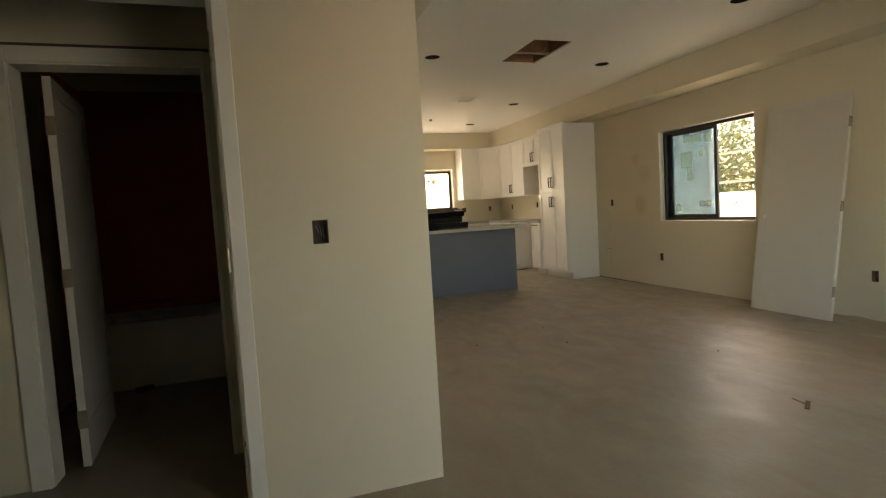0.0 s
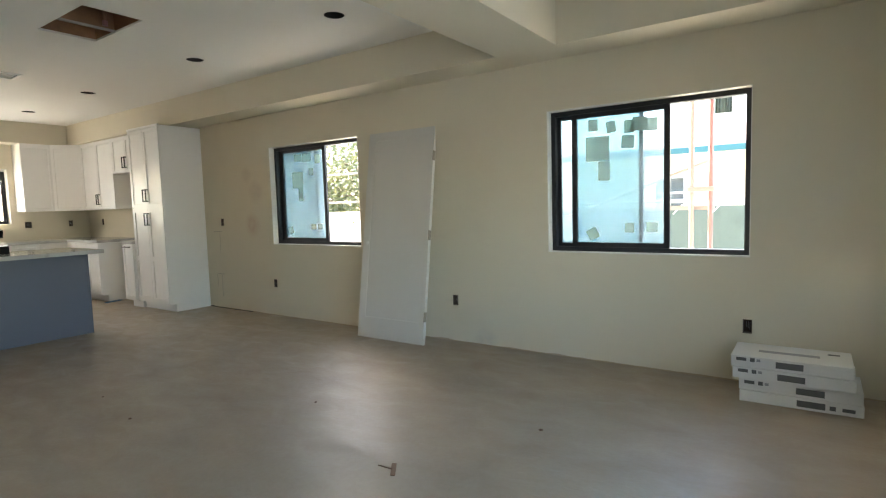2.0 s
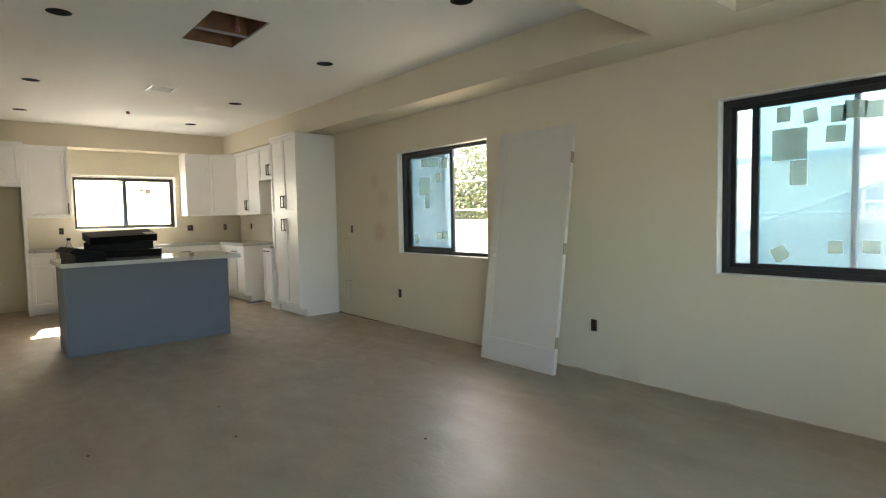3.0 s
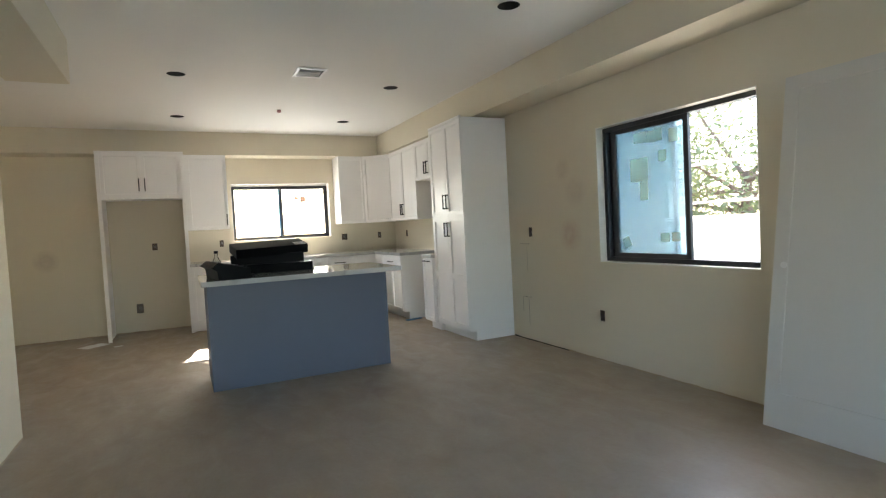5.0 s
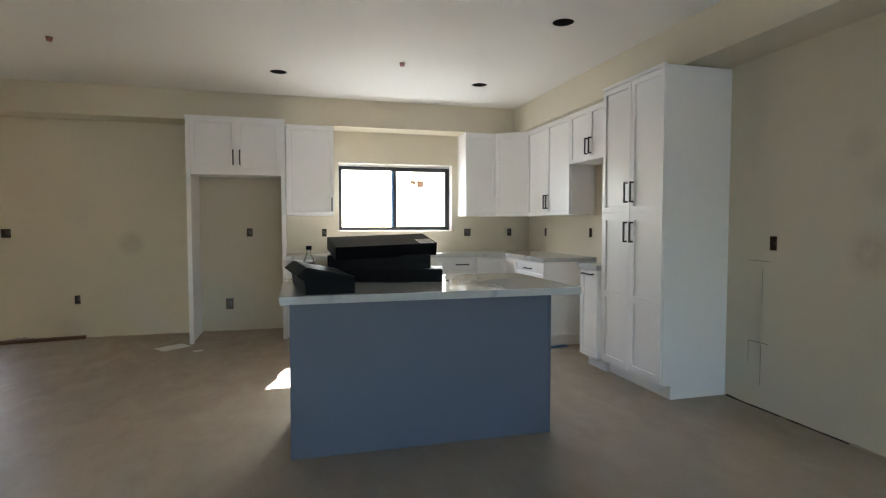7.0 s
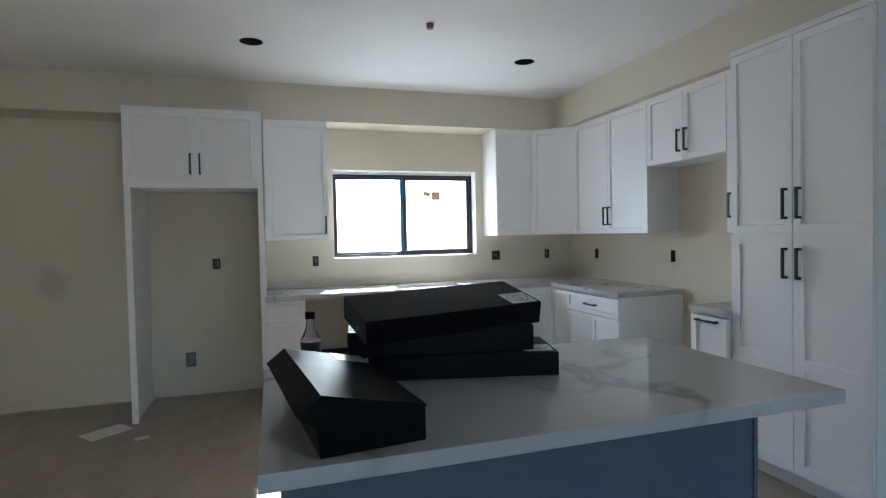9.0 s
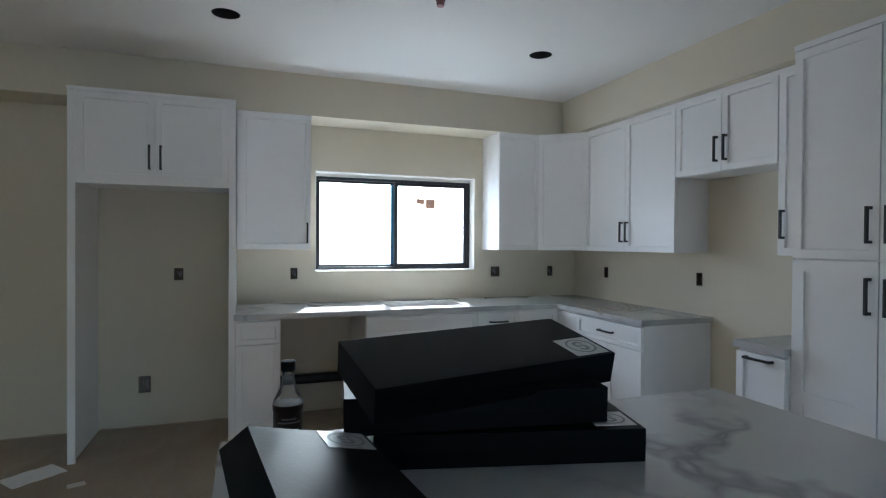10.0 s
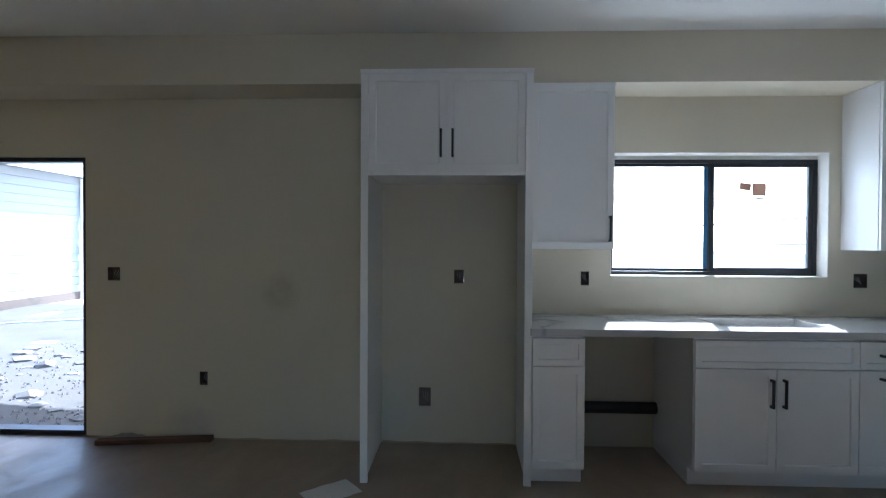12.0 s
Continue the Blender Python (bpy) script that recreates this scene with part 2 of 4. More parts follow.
def floor_material():
    """Trowelled slab under a film of building dust: warm grey, swept in broad strokes, half glossy where it is bare."""
    m = material("dusty_slab", (0.335, 0.264, 0.193), 0.42, var=0.09, scale=4.5, fine=38, color2=(0.262, 0.2, 0.143))
    m.node_tree.nodes["Principled BSDF"].inputs["Specular IOR Level"].default_value = 0.7
    n, link = m.node_tree.nodes, m.node_tree.links.new
    b = n["Principled BSDF"]
    base = b.inputs["Base Color"].links[0].from_socket
    geo, mp = n.new("ShaderNodeNewGeometry"), n.new("ShaderNodeMapping")
    mp.inputs["Scale"].default_value = (2.6, 0.9, 1.0)
    mp.inputs["Rotation"].default_value = (0, 0, 0.25)
    st = n.new("ShaderNodeTexNoise")
    st.inputs["Scale"].default_value, st.inputs["Detail"].default_value = 1.3, 6
    link(geo.outputs["Position"], mp.inputs["Vector"])
    link(mp.outputs[0], st.inputs["Vector"])
    r = n.new("ShaderNodeMapRange")
    r.inputs[1].default_value, r.inputs[2].default_value = 0.3, 0.7
    r.inputs[3].default_value, r.inputs[4].default_value = 0.92, 1.06
    link(st.outputs[0], r.inputs[0])
    mix = n.new("ShaderNodeMix")
    mix.data_type, mix.blend_type = "RGBA", "MULTIPLY"
    mix.inputs[0].default_value = 1.0
    link(base, mix.inputs[6])
    link(r.outputs[0], mix.inputs[7])
    link(mix.outputs[2], b.inputs["Base Color"])
    rr = n.new("ShaderNodeMapRange")
    rr.inputs[1].default_value, rr.inputs[2].default_value = 0.3, 0.7
    rr.inputs[3].default_value, rr.inputs[4].default_value = 0.33, 0.6
    patch = n.new("ShaderNodeTexNoise")
    patch.inputs["Scale"].default_value, patch.inputs["Detail"].default_value, patch.inputs["Roughness"].default_value = 3.2, 8, 0.62
    patch.inputs["Distortion"].default_value = 0.6
    mp2 = n.new("ShaderNodeMapping")
    mp2.inputs["Scale"].default_value = (1.8, 1.0, 1.0)
    mp2.inputs["Rotation"].default_value = (0, 0, -0.3)
    link(geo.outputs["Position"], mp2.inputs["Vector"])
    link(mp2.outputs[0], patch.inputs["Vector"])
    link(patch.outputs[0], rr.inputs[0])
    link(rr.outputs[0], b.inputs["Roughness"])
    wave = n.new("ShaderNodeTexNoise")
    wave.inputs["Scale"].default_value, wave.inputs["Detail"].default_value = 13.0, 7
    wave.inputs["Distortion"].default_value = 1.2
    link(mp2.outputs[0], wave.inputs["Vector"])
    bp = n.new("ShaderNodeBump")
    bp.inputs["Strength"].default_value, bp.inputs["Distance"].default_value = 0.32, 0.007
    link(wave.outputs[0], bp.inputs["Height"])
    link(bp.outputs[0], b.inputs["Normal"])
    return m


FLOOR = floor_material()


# ---- building helpers ----
def add_box(bm, x0, x1, y0, y1, z0, z1, bevel=0.0):
    made = bmesh.ops.create_cube(bm, size=1.0)["verts"]
    for v in made:
        v.co = Vector((x0 + (v.co.x + 0.5) * (x1 - x0), y0 + (v.co.y + 0.5) * (y1 - y0), z0 + (v.co.z + 0.5) * (z1 - z0)))
    if bevel:
        edges = list({e for v in made for e in v.link_edges})
        bmesh.ops.bevel(bm, geom=edges, offset=bevel, segments=2, affect="EDGES", profile=0.6)
    return bm


def box(x0, x1, y0, y1, z0, z1, bevel=0.0):
    return add_box(bmesh.new(), x0, x1, y0, y1, z0, z1, bevel)


def add_tube(bm, a, b, r, n=16, r2=None, caps=True):
    a, b = Vector(a), Vector(b)
    m = Matrix.Translation((a + b) / 2) @ (b - a).to_track_quat("Z", "Y").to_matrix().to_4x4()
    bmesh.ops.create_cone(bm, cap_ends=caps, segments=n, radius1=r, radius2=r if r2 is None else r2, depth=(b - a).length, matrix=m)
    return bm


def tube(a, b, r, n=16, r2=None, caps=True):
    return add_tube(bmesh.new(), a, b, r, n, r2, caps)


def lathe(profile, n=28):
    """A turned solid from (radius, height) pairs."""
    bm = bmesh.new()
    rings = [[bm.verts.new((r * math.cos(2 * math.pi * i / n), r * math.sin(2 * math.pi * i / n), z)) for i in range(n)] for r, z in profile]
    for a, b in zip(rings, rings[1:]):
        for i in range(n):
            bm.faces.new((a[i], a[(i + 1) % n], b[(i + 1) % n], b[i]))
    bm.faces.new(rings[0][::-1])
    bm.faces.new(rings[-1])
    return bm


def prism(points, z0, z1):
    """An upright solid over a plan outline, anticlockwise."""
    bm = bmesh.new()
    lo = [bm.verts.new((x, y, z0)) for x, y in points]
    hi = [bm.verts.new((x, y, z1)) for x, y in points]
    k = len(points)
    bm.faces.new(lo[::-1])
    bm.faces.new(hi)
    for i in range(k):
        bm.faces.new((lo[i], lo[(i + 1) % k], hi[(i + 1) % k], hi[i]))
    return bm


def mesh_of(name, bm, mat, smooth=False):
    bmesh.ops.recalc_face_normals(bm, faces=bm.faces[:])
    me = bpy.data.meshes.new(name)
    bm.to_mesh(me)
    bm.free()
    me.materials.append(mat)
    if smooth:
        for p in me.polygons:
            p.use_smooth = True
    return me


def part(name, bm, mat, parent, label="", smooth=False, at=None):
    ob = new(name, mesh_of(name, bm, mat, smooth))
    ob.parent = parent
    if at is not None:
        ob.matrix_basis = at
    return tagged(ob, label)


def thing(name, m, label, category, group="", kind=""):
    ob = new(name)
    ob.empty_display_size = 0.1
    ob.matrix_world = m
    return tagged(ob, label, category, group, kind)


def solid(name, bm, mat, label, category, group="", kind="", at=None, smooth=False):
    ob = new(name, mesh_of(name, bm, mat, smooth))
    if at is not None:
        ob.matrix_world = at
    return tagged(ob, label, category, group, kind)


def pierced(u0, u1, v0, v1, w0, w1, holes, rounds=(), axis="x"):
    """A slab in the u-v plane between w0 and w1, with rectangular holes (u0, u1, v0, v1) and round ones (u, v, radius) right through it."""
    rects = list(holes) + [(u - r * 1.3, u + r * 1.3, v - r * 1.3, v + r * 1.3) for u, v, r in rounds]
    us = sorted({u0, u1, *(min(max(h[i], u0), u1) for h in rects for i in (0, 1))})
    vs = sorted({v0, v1, *(min(max(h[i], v0), v1) for h in rects for i in (2, 3))})
    place = {"x": lambda u, v, w: (w, u, v), "y": lambda u, v, w: (u, w, v), "z": lambda u, v, w: (u, v, w)}[axis]
    bm = bmesh.new()
    cache = {}

    def vert(u, v, w):
        key = (round(u, 5), round(v, 5), round(w, 5))
        if key not in cache:
            cache[key] = bm.verts.new(place(u, v, w))
        return cache[key]

    def filled(i, j):
        if not (0 <= i < len(us) - 1 and 0 <= j < len(vs) - 1):
            return False
        u, v = (us[i] + us[i + 1]) / 2, (vs[j] + vs[j + 1]) / 2
        return not any(a < u < b and c < v < d for a, b, c, d in rects)

    def quad(*c):
        try:
            bm.faces.new([vert(*p) for p in c])
        except ValueError:
            pass

    for i in range(len(us) - 1):
        for j in range(len(vs) - 1):
            if not filled(i, j):
                continue
            a, b, c, d = us[i], us[i + 1], vs[j], vs[j + 1]
            for w in (w0, w1):
                quad((a, c, w), (b, c, w), (b, d, w), (a, d, w))
            for di, dj, p, q in ((-1, 0, (a, c), (a, d)), (1, 0, (b, c), (b, d)), (0, -1, (a, c), (b, c)), (0, 1, (a, d), (b, d))):
                if not filled(i + di, j + dj):
                    quad((*p, w0), (*q, w0), (*q, w1), (*p, w1))
    for u, v, r in rounds:
        n, s = 32, r * 1.3
        inner = [(u + r * math.cos(2 * math.pi * k / n), v + r * math.sin(2 * math.pi * k / n)) for k in range(n)]
        outer = []
        for k in range(n):
            c, d = math.cos(2 * math.pi * k / n), math.sin(2 * math.pi * k / n)
            f = s / max(abs(c), abs(d))
            outer.append((u + c * f, v + d * f))
        for k in range(n):
            e = (k + 1) % n
            for w in (w0, w1):
                quad((*inner[k], w), (*inner[e], w), (*outer[e], w), (*outer[k], w))
            quad((*inner[k], w0), (*inner[e], w0), (*inner[e], w1), (*inner[k], w1))
    return bm


def panelled(w, h, thick, rail, depth, foot=None):
    """A slab standing on the origin, facing -y, with a sunk panel inside its rails, in one shell."""
    bm = box(0, w, -thick, 0, 0, h)
    bm.normal_update()
    face = min(bm.faces, key=lambda f: f.calc_center_median().y)
    bmesh.ops.inset_individual(bm, faces=[face], thickness=rail)
    if foot:
        for v in face.verts:
            if v.co.z < h / 2:
                v.co.z = foot
    bmesh.ops.inset_individual(bm, faces=[face], thickness=0.004)
    bmesh.ops.translate(bm, verts=face.verts[:], vec=(0, depth, 0))
    return bm


# ---- room shell ----
XR, YB, YF, XL = 5.0, 10.81, -0.18, -3.4
ZC, ZS = 2.722, 2.405
XS = 4.63
K_WIN = (2.447, 3.908, 1.176, 2.028)
W1 = (4.44, 5.885, 0.864, 2.016)
W2 = (0.875, 2.333, 0.862, 2.006)
F_WIN = (2.2, 4.0, 0.57, 2.01)
# Assumed opening, out of view; its width sets how much light reaches the hall.
UNSEEN_ENTRY = (1.2, 1.9, 0.0, 2.06)
SLIDER = (-3.0, -1.255, 0.0, 2.0)
BW, BH = 0.028, 0.048


def outlet_hole(u, v, wide=1.0):
    return (u - BW * wide, u + BW * wide, v - BH, v + BH)


EAST_OUT = [(0.885, 0.389, 1), (3.269, 0.387, 1), (5.884, 0.392, 1), (6.907, 1.138, 1), (9.215, 1.173, 1), (10.3, 1.165, 1)]
FRIDGE_OUT = (1.173, 0.325, 0.042, 0.064)
NORTH_OUT = [(2.275, 1.16, 1), (4.12, 1.157, 1.6), (4.715, 1.157, 1), (1.407, 1.166, 1.2), (-1.05, 1.167, 1.6), (-0.4, 0.43, 1)]
wall_e = solid("wall_east", pierced(YF - 0.15, YB + 0.15, -0.15, ZC + 0.1, XR, XR + 0.15, [W1, W2] + [outlet_hole(u, v, w) for u, v, w in EAST_OUT]), WALL,
               "cream painted drywall with two black-framed sliding windows", "wall", kind="structure")
solid("wall_north", pierced(XL, XR, -0.15, ZC + 0.1, YB, YB + 0.19, [K_WIN, SLIDER] + [outlet_hole(u, v, w) for u, v, w in NORTH_OUT] + [(FRIDGE_OUT[0] - 0.042, FRIDGE_OUT[0] + 0.042, FRIDGE_OUT[1] - 0.064, FRIDGE_OUT[1] + 0.064)], axis="y"), WALL,
      "cream painted drywall behind the kitchen cabinets", "wall", kind="structure")
solid("wall_south", pierced(XL, XR, -0.15, ZC + 0.1, YF - 0.15, YF, [F_WIN, UNSEEN_ENTRY], [(4.56, 0.77, 0.125)], axis="y"), WALL,
      "cream painted drywall with a window and a round hole", "wall", kind="structure")
solid("wall_west", box(XL - 0.15, XL, YF - 0.15, YB + 0.15, -0.15, ZC + 0.1), WALL, "plain cream painted wall", "wall", kind="structure")
solid("wall_partition", pierced(2.39, 6.5, 0, ZC, 0.6, 0.72, [outlet_hole(5.92, 0.395)]), WALL,
      "cream painted partition wall beside the living room", "wall", kind="structure")
solid("wall_closet", pierced(-1.3, 0.72, 0, ZC, 2.27, 2.39, [(-0.95, -0.06, 0.0, 2.03), outlet_hole(0.268, 1.113, 1.1)], axis="y"), WALL,
      "cream wall with a doorway missing its door", "wall", kind="structure")
solid("wall_hall", pierced(-1.3, 0.6, 0, ZC, 2.95, 3.07, [(-0.97, -0.16, 0.0, 1.94)], axis="y"), WALL, "cream wall with the bathroom doorway", "wall", kind="structure")
solid("wall_entry", box(-1.45, -1.3, YF, 6.65, 0, ZC), WALL, "plain cream wall beside the entry", "wall", kind="structure")
solid("wall_dining", box(-1.3, 0.72, 6.5, 6.65, 0, ZC), WALL, "plain cream wall", "wall", kind="structure")
solid("wall_dining", box(XL, -1.45, 6.5, 6.65, 0, ZC), WALL, "plain cream wall", "wall", kind="structure")

CANS = [(1.81, 5.37), (1.795, 7.66), (1.794, 9.497), (3.85, 5.41), (3.82, 7.63), (3.81, 9.45), (3.85, 3.53), (1.82, 3.53)]
HATCH = (2.61, 3.02, 4.70, 5.49)
VENT = (2.785, 3.02, 7.17, 7.42)
solid("ceiling", pierced(XL - 0.15, XR + 0.15, YF - 0.15, YB + 0.15, ZC, ZC + 0.016, [HATCH, VENT], [(x, y, 0.078) for x, y in CANS], axis="z"), CEIL,
      "off-white painted drywall ceiling with round lamp holes", "ceiling", kind="structure")
solid("soffit_east", box(XS, XR, YF, YB, ZS, ZC), WALL, "boxed-in drywall soffit along the window wall", "soffit", kind="structure")
solid("soffit_north", box(XL, XS, 10.465, YB, ZS, ZC), WALL, "boxed-in drywall soffit above the cabinets", "soffit", kind="structure")
solid("soffit_partition", box(0.72, 1.095, 2.585, 6.96, ZS, ZC), WALL, "boxed-in drywall soffit along the partition", "soffit", kind="structure")
solid("ceiling_beam", box(0.72, XS, 2.09, 2.585, ZS, ZC), WALL, "boxed drywall beam across the ceiling", "beam", kind="structure")
floor = solid("floor", box(XL - 0.15, XR + 0.15, YF - 0.15, YB + 0.15, -0.15, 0.0), FLOOR, "dusty smooth bare concrete slab floor", "floor", kind="structure")


solid("roof", pierced(XL - 0.7, 6.1, YF - 0.7, YB + 0.65, 2.83, 3.0, [(2.2, 3.4, 4.3, 5.9)], axis="z"), ROOF, "low roof with overhanging eaves", "roof", kind="structure")
# Added slab, out of view: blocks sun and some sky at the patio door.
solid("unseen_patio_shade", box(XL - 0.7, 0.9, YB + 0.65, 15.8, 2.75, 2.9), ROOF, "unseen cover added to shade the patio door", "roof", kind="structure")


# ---- windows and doors ----
def sash(parent, u0, u1, v0, v1, w, depth, bar, glass, axis):
    """A framed pane: four bars and the glass, all under one part."""
    bm = frame_ring(u0, u1, v0, v1, w, w + depth, bar, axis)
    f = part("sash", bm, BLACK, parent, "black aluminium sash")
    g = bmesh.new()
    mid = w + depth / 2
    add_box(g, *((mid - 0.003, mid + 0.003, u0 + bar, u1 - bar, v0 + bar, v1 - bar) if axis == "x" else (u0 + bar, u1 - bar, mid - 0.003, mid + 0.003, v0 + bar, v1 - bar)))
    pane = part("pane", g, glass, f)
    pane.visible_shadow = False
    return f


def frame_ring(u0, u1, v0, v1, w0, w1, bar, axis):
    return pierced(u0, u1, v0, v1, w0, w1, [(u0 + bar, u1 - bar, v0 + bar, v1 - bar)], axis=axis)


def sill_liner(u0, u1, v0, v1, w0, w1, axis):
    return pierced(u0, u1, v0, v1, w0, w1, [(u0 + 0.006, u1 - 0.006, v0 + 0.006, v1 - 0.006)], axis=axis)


def stickers(parent, w, axis, marks, side):
    """Paper labels on the glass: (u, v, width, height, turn, material)."""
    for u, v, a, b, turn, mat in marks:
        bm = box(-a / 2, a / 2, -b / 2, b / 2, -0.0008, 0.0008)
        m = pose(w, u, v, 90, 0, 90 * side) if axis == "x" else pose(u, w, v, 90, 0, 0)
        sheet = part("sticker", bm, mat, parent, at=m @ pose(0, 0, 0, 0, 0, turn))
        if mat is STICKER and a > 0.05:
            lines = bmesh.new()
            rows = max(3, int(b / 0.022))
            for k in range(rows):
                z = b * (0.36 - 0.72 * k / (rows - 1))
                add_box(lines, -a * 0.38, a * (0.12 + 0.26 * ((k * 7) % 5) / 4), z - 0.0028, z + 0.0028, 0.0008, 0.0016)
            part("print", lines, STICKPR, sheet)


def east_window(name, u0, u1, v0, v1, sash_far, sash_near, marks, fixed_marks, label):
    w = thing(name, pose(0, 0, 0), label, "window", kind="structure")
    part("liner", sill_liner(u0, u1, v0, v1, XR + 0.001, XR + 0.085, "x"), TRIMW, w)
    e = 0.008
    part("window_frame", frame_ring(u0 + e, u1 - e, v0 + e, v1 - e, XR + 0.07, XR + 0.149, 0.035, "x"), BLACK, w)
    f = 0.043
    mid = (u0 + u1) / 2
    fixed = sash(w, mid, u1 - f, v0 + f, v1 - f, XR + 0.115, 0.024, 0.03, FILM, "x")
    slide = sash(w, sash_near, sash_far, v0 + f - 0.006, v1 - f + 0.006, XR + 0.082, 0.026, 0.042, FILM, "x")
    part("latch", box(XR + 0.072, XR + 0.082, sash_far - 0.035, sash_far - 0.012, (v0 + v1) / 2 - 0.03, (v0 + v1) / 2 + 0.03, 0.003), BLACK, slide)
    stickers(slide, XR + 0.0905, "x", marks, 1)
    stickers(fixed, XR + 0.1235, "x", fixed_marks, 1)
    return w


S = STICKER
east_window("window_1", *W2, 2.155, 1.405,
            [(1.981, 1.865, 0.075, 0.09, 0, S), (1.838, 1.84, 0.072, 0.085, -8, S), (1.70, 1.83, 0.075, 0.095, 0, S), (1.946, 1.68, 0.19, 0.19, 0, S), (1.895, 1.505, 0.09, 0.15, 0, S),
             (1.711, 1.716, 0.095, 0.095, 3, S), (1.622, 1.842, 0.11, 0.1, 6, S), (1.536, 1.829, 0.085, 0.095, 0, S), (1.987, 1.009, 0.085, 0.085, -28, S), (1.699, 1.058, 0.07, 0.07, 0, S), (1.531, 1.063, 0.08, 0.07, 0, S)],
            [], "black sliding window left half open, stickered film on the glass")
east_window("window_2", *W1, 5.78, 5.02,
            [(5.655, 1.03, 0.08, 0.085, -24, S), (5.48, 1.87, 0.13, 0.085, 0, S), (5.36, 1.86, 0.1, 0.09, 5, S), (5.29, 1.865, 0.06, 0.09, 0, S), (5.155, 1.84, 0.085, 0.1, 0, S), (5.265, 1.70, 0.075, 0.085, 0, S),
             (5.5, 1.615, 0.185, 0.185, 0, S), (5.455, 1.445, 0.08, 0.15, 0, S), (5.26, 1.07, 0.085, 0.065, 0, S), (5.155, 1.075, 0.08, 0.065, 0, S)],
            [], "black sliding window standing half open, milky film on glass")

kw = thing("window_3", pose(0, 0, 0), "black sliding window above the kitchen sink counter", "window", kind="structure")
u0, u1, v0, v1 = K_WIN
part("liner", sill_liner(u0, u1, v0, v1, YB + 0.001, YB + 0.12, "y"), TRIMW, kw)
FY = YB + 0.112
part("window_frame", frame_ring(u0 + 0.012, u1 - 0.008, v0 + 0.008, v1 - 0.034, FY, FY + 0.075, 0.024, "y"), BLACK, kw)
part("flange", box(u0 + 0.006, u1 - 0.006, FY + 0.012, FY + 0.07, v1 - 0.034, v1 - 0.006), TRIMW, kw)
for k in range(5):
    part("shim", box(u0 + 0.006, u0 + 0.0118, FY + 0.005, FY + 0.05, 1.3 + 0.13 * k, 1.35 + 0.13 * k), TRIMW, kw)
part("track", box(u0 + 0.04, u1 - 0.04, FY - 0.012, FY - 0.0005, v0 + 0.007, v0 + 0.02, 0.002), BLACK, kw)
kf = sash(kw, u0 + 0.036, 3.195, v0 + 0.032, v1 - 0.058, FY + 0.042, 0.024, 0.02, GLASS, "y")
part("edge_tape", box(3.138, 3.1745, FY + 0.0405, FY + 0.0418, v0 + 0.05, v1 - 0.08), BLUETAPE, kf, "blue protective tape along the stile")
ks = sash(kw, 3.166, u1 - 0.032, v0 + 0.028, v1 - 0.054, FY + 0.008, 0.026, 0.032, GLASS, "y")
part("latch", box(3.17, 3.186, FY - 0.006, FY + 0.0078, 1.55, 1.61, 0.003), BLACK, ks)
stickers(ks, FY + 0.0165, "y", [(3.415, 1.806, 0.08, 0.05, -8, ORANGE), (3.512, 1.786, 0.093, 0.09, 0, ORANGE), (3.515, 1.725, 0.07, 0.012, 0, GREYPR), (3.52, 1.7, 0.05, 0.012, 0, GREYPR), (3.515, 1.675, 0.07, 0.008, 0, GREYPR)], 1)

fw = thing("window_4", pose(0, 0, 0), "black framed window beside the entry", "window", kind="structure")
u0, u1, v0, v1 = F_WIN
part("liner", sill_liner(u0, u1, v0, v1, YF - 0.085, YF - 0.001, "y"), TRIMW, fw)
part("window_frame", frame_ring(u0 + 0.008, u1 - 0.008, v0 + 0.008, v1 - 0.008, YF - 0.149, YF - 0.085, 0.035, "y"), BLACK, fw)
sash(fw, u0 + 0.043, 3.12, v0 + 0.043, v1 - 0.043, YF - 0.14, 0.024, 0.03, GLASS, "y")
sash(fw, 3.08, u1 - 0.043, v0 + 0.043, v1 - 0.043, YF - 0.115, 0.024, 0.03, GLASS, "y")

sl = thing("door_1", pose(0, 0, 0), "black sliding patio door standing open to the yard", "door", kind="structure")
u0, u1, v0, v1 = SLIDER
part("door_frame", frame_ring(u0 + 0.004, u1 - 0.004, v0 + 0.004, v1 - 0.004, YB + 0.02, YB + 0.12, 0.03, "y"), BLACK, sl)
sash(sl, u0 + 0.035, -2.1, 0.035, 1.965, YB + 0.075, 0.03, 0.05, GLASS, "y")

# the doorway beside the entry and its missing door's hinges
dw = thing("door_2", pose(0, 0, 0), "primed doorway without its door, hinges left on", "door", kind="structure")
part("jamb", box(-0.078, -0.06, 2.262, 2.398, 0, 2.03, 0.002), TRIMW, dw)
part("jamb", box(-0.95, -0.932, 2.262, 2.398, 0, 2.03, 0.002), TRIMW, dw)
part("head", box(-0.932, -0.078, 2.262, 2.398, 2.012, 2.03, 0.002), TRIMW, dw)
part("stop", box(-0.09, -0.078, 2.31, 2.345, 0, 2.012, 0.002), TRIMW, dw)
part("casing", box(-0.07, -0.012, 2.252, 2.27, 0, 2.09, 0.004), TRIMW, dw)
part("casing", box(-1.0, -0.94, 2.252, 2.27, 0, 2.09, 0.004), TRIMW, dw)
for z in (0.26, 1.03, 1.83):
    h = box(-0.0835, -0.078, 2.266, 2.30, z - 0.045, z + 0.045)
    add_tube(h, (-0.082, 2.258, z - 0.045), (-0.082, 2.258, z + 0.045), 0.006, 10)
    part("hinge", h, HINGE, dw, "satin metal hinge leaf")
bd = thing("door_3", pose(0, 0, 0), "open bathroom door in a primed frame", "door", kind="structure")
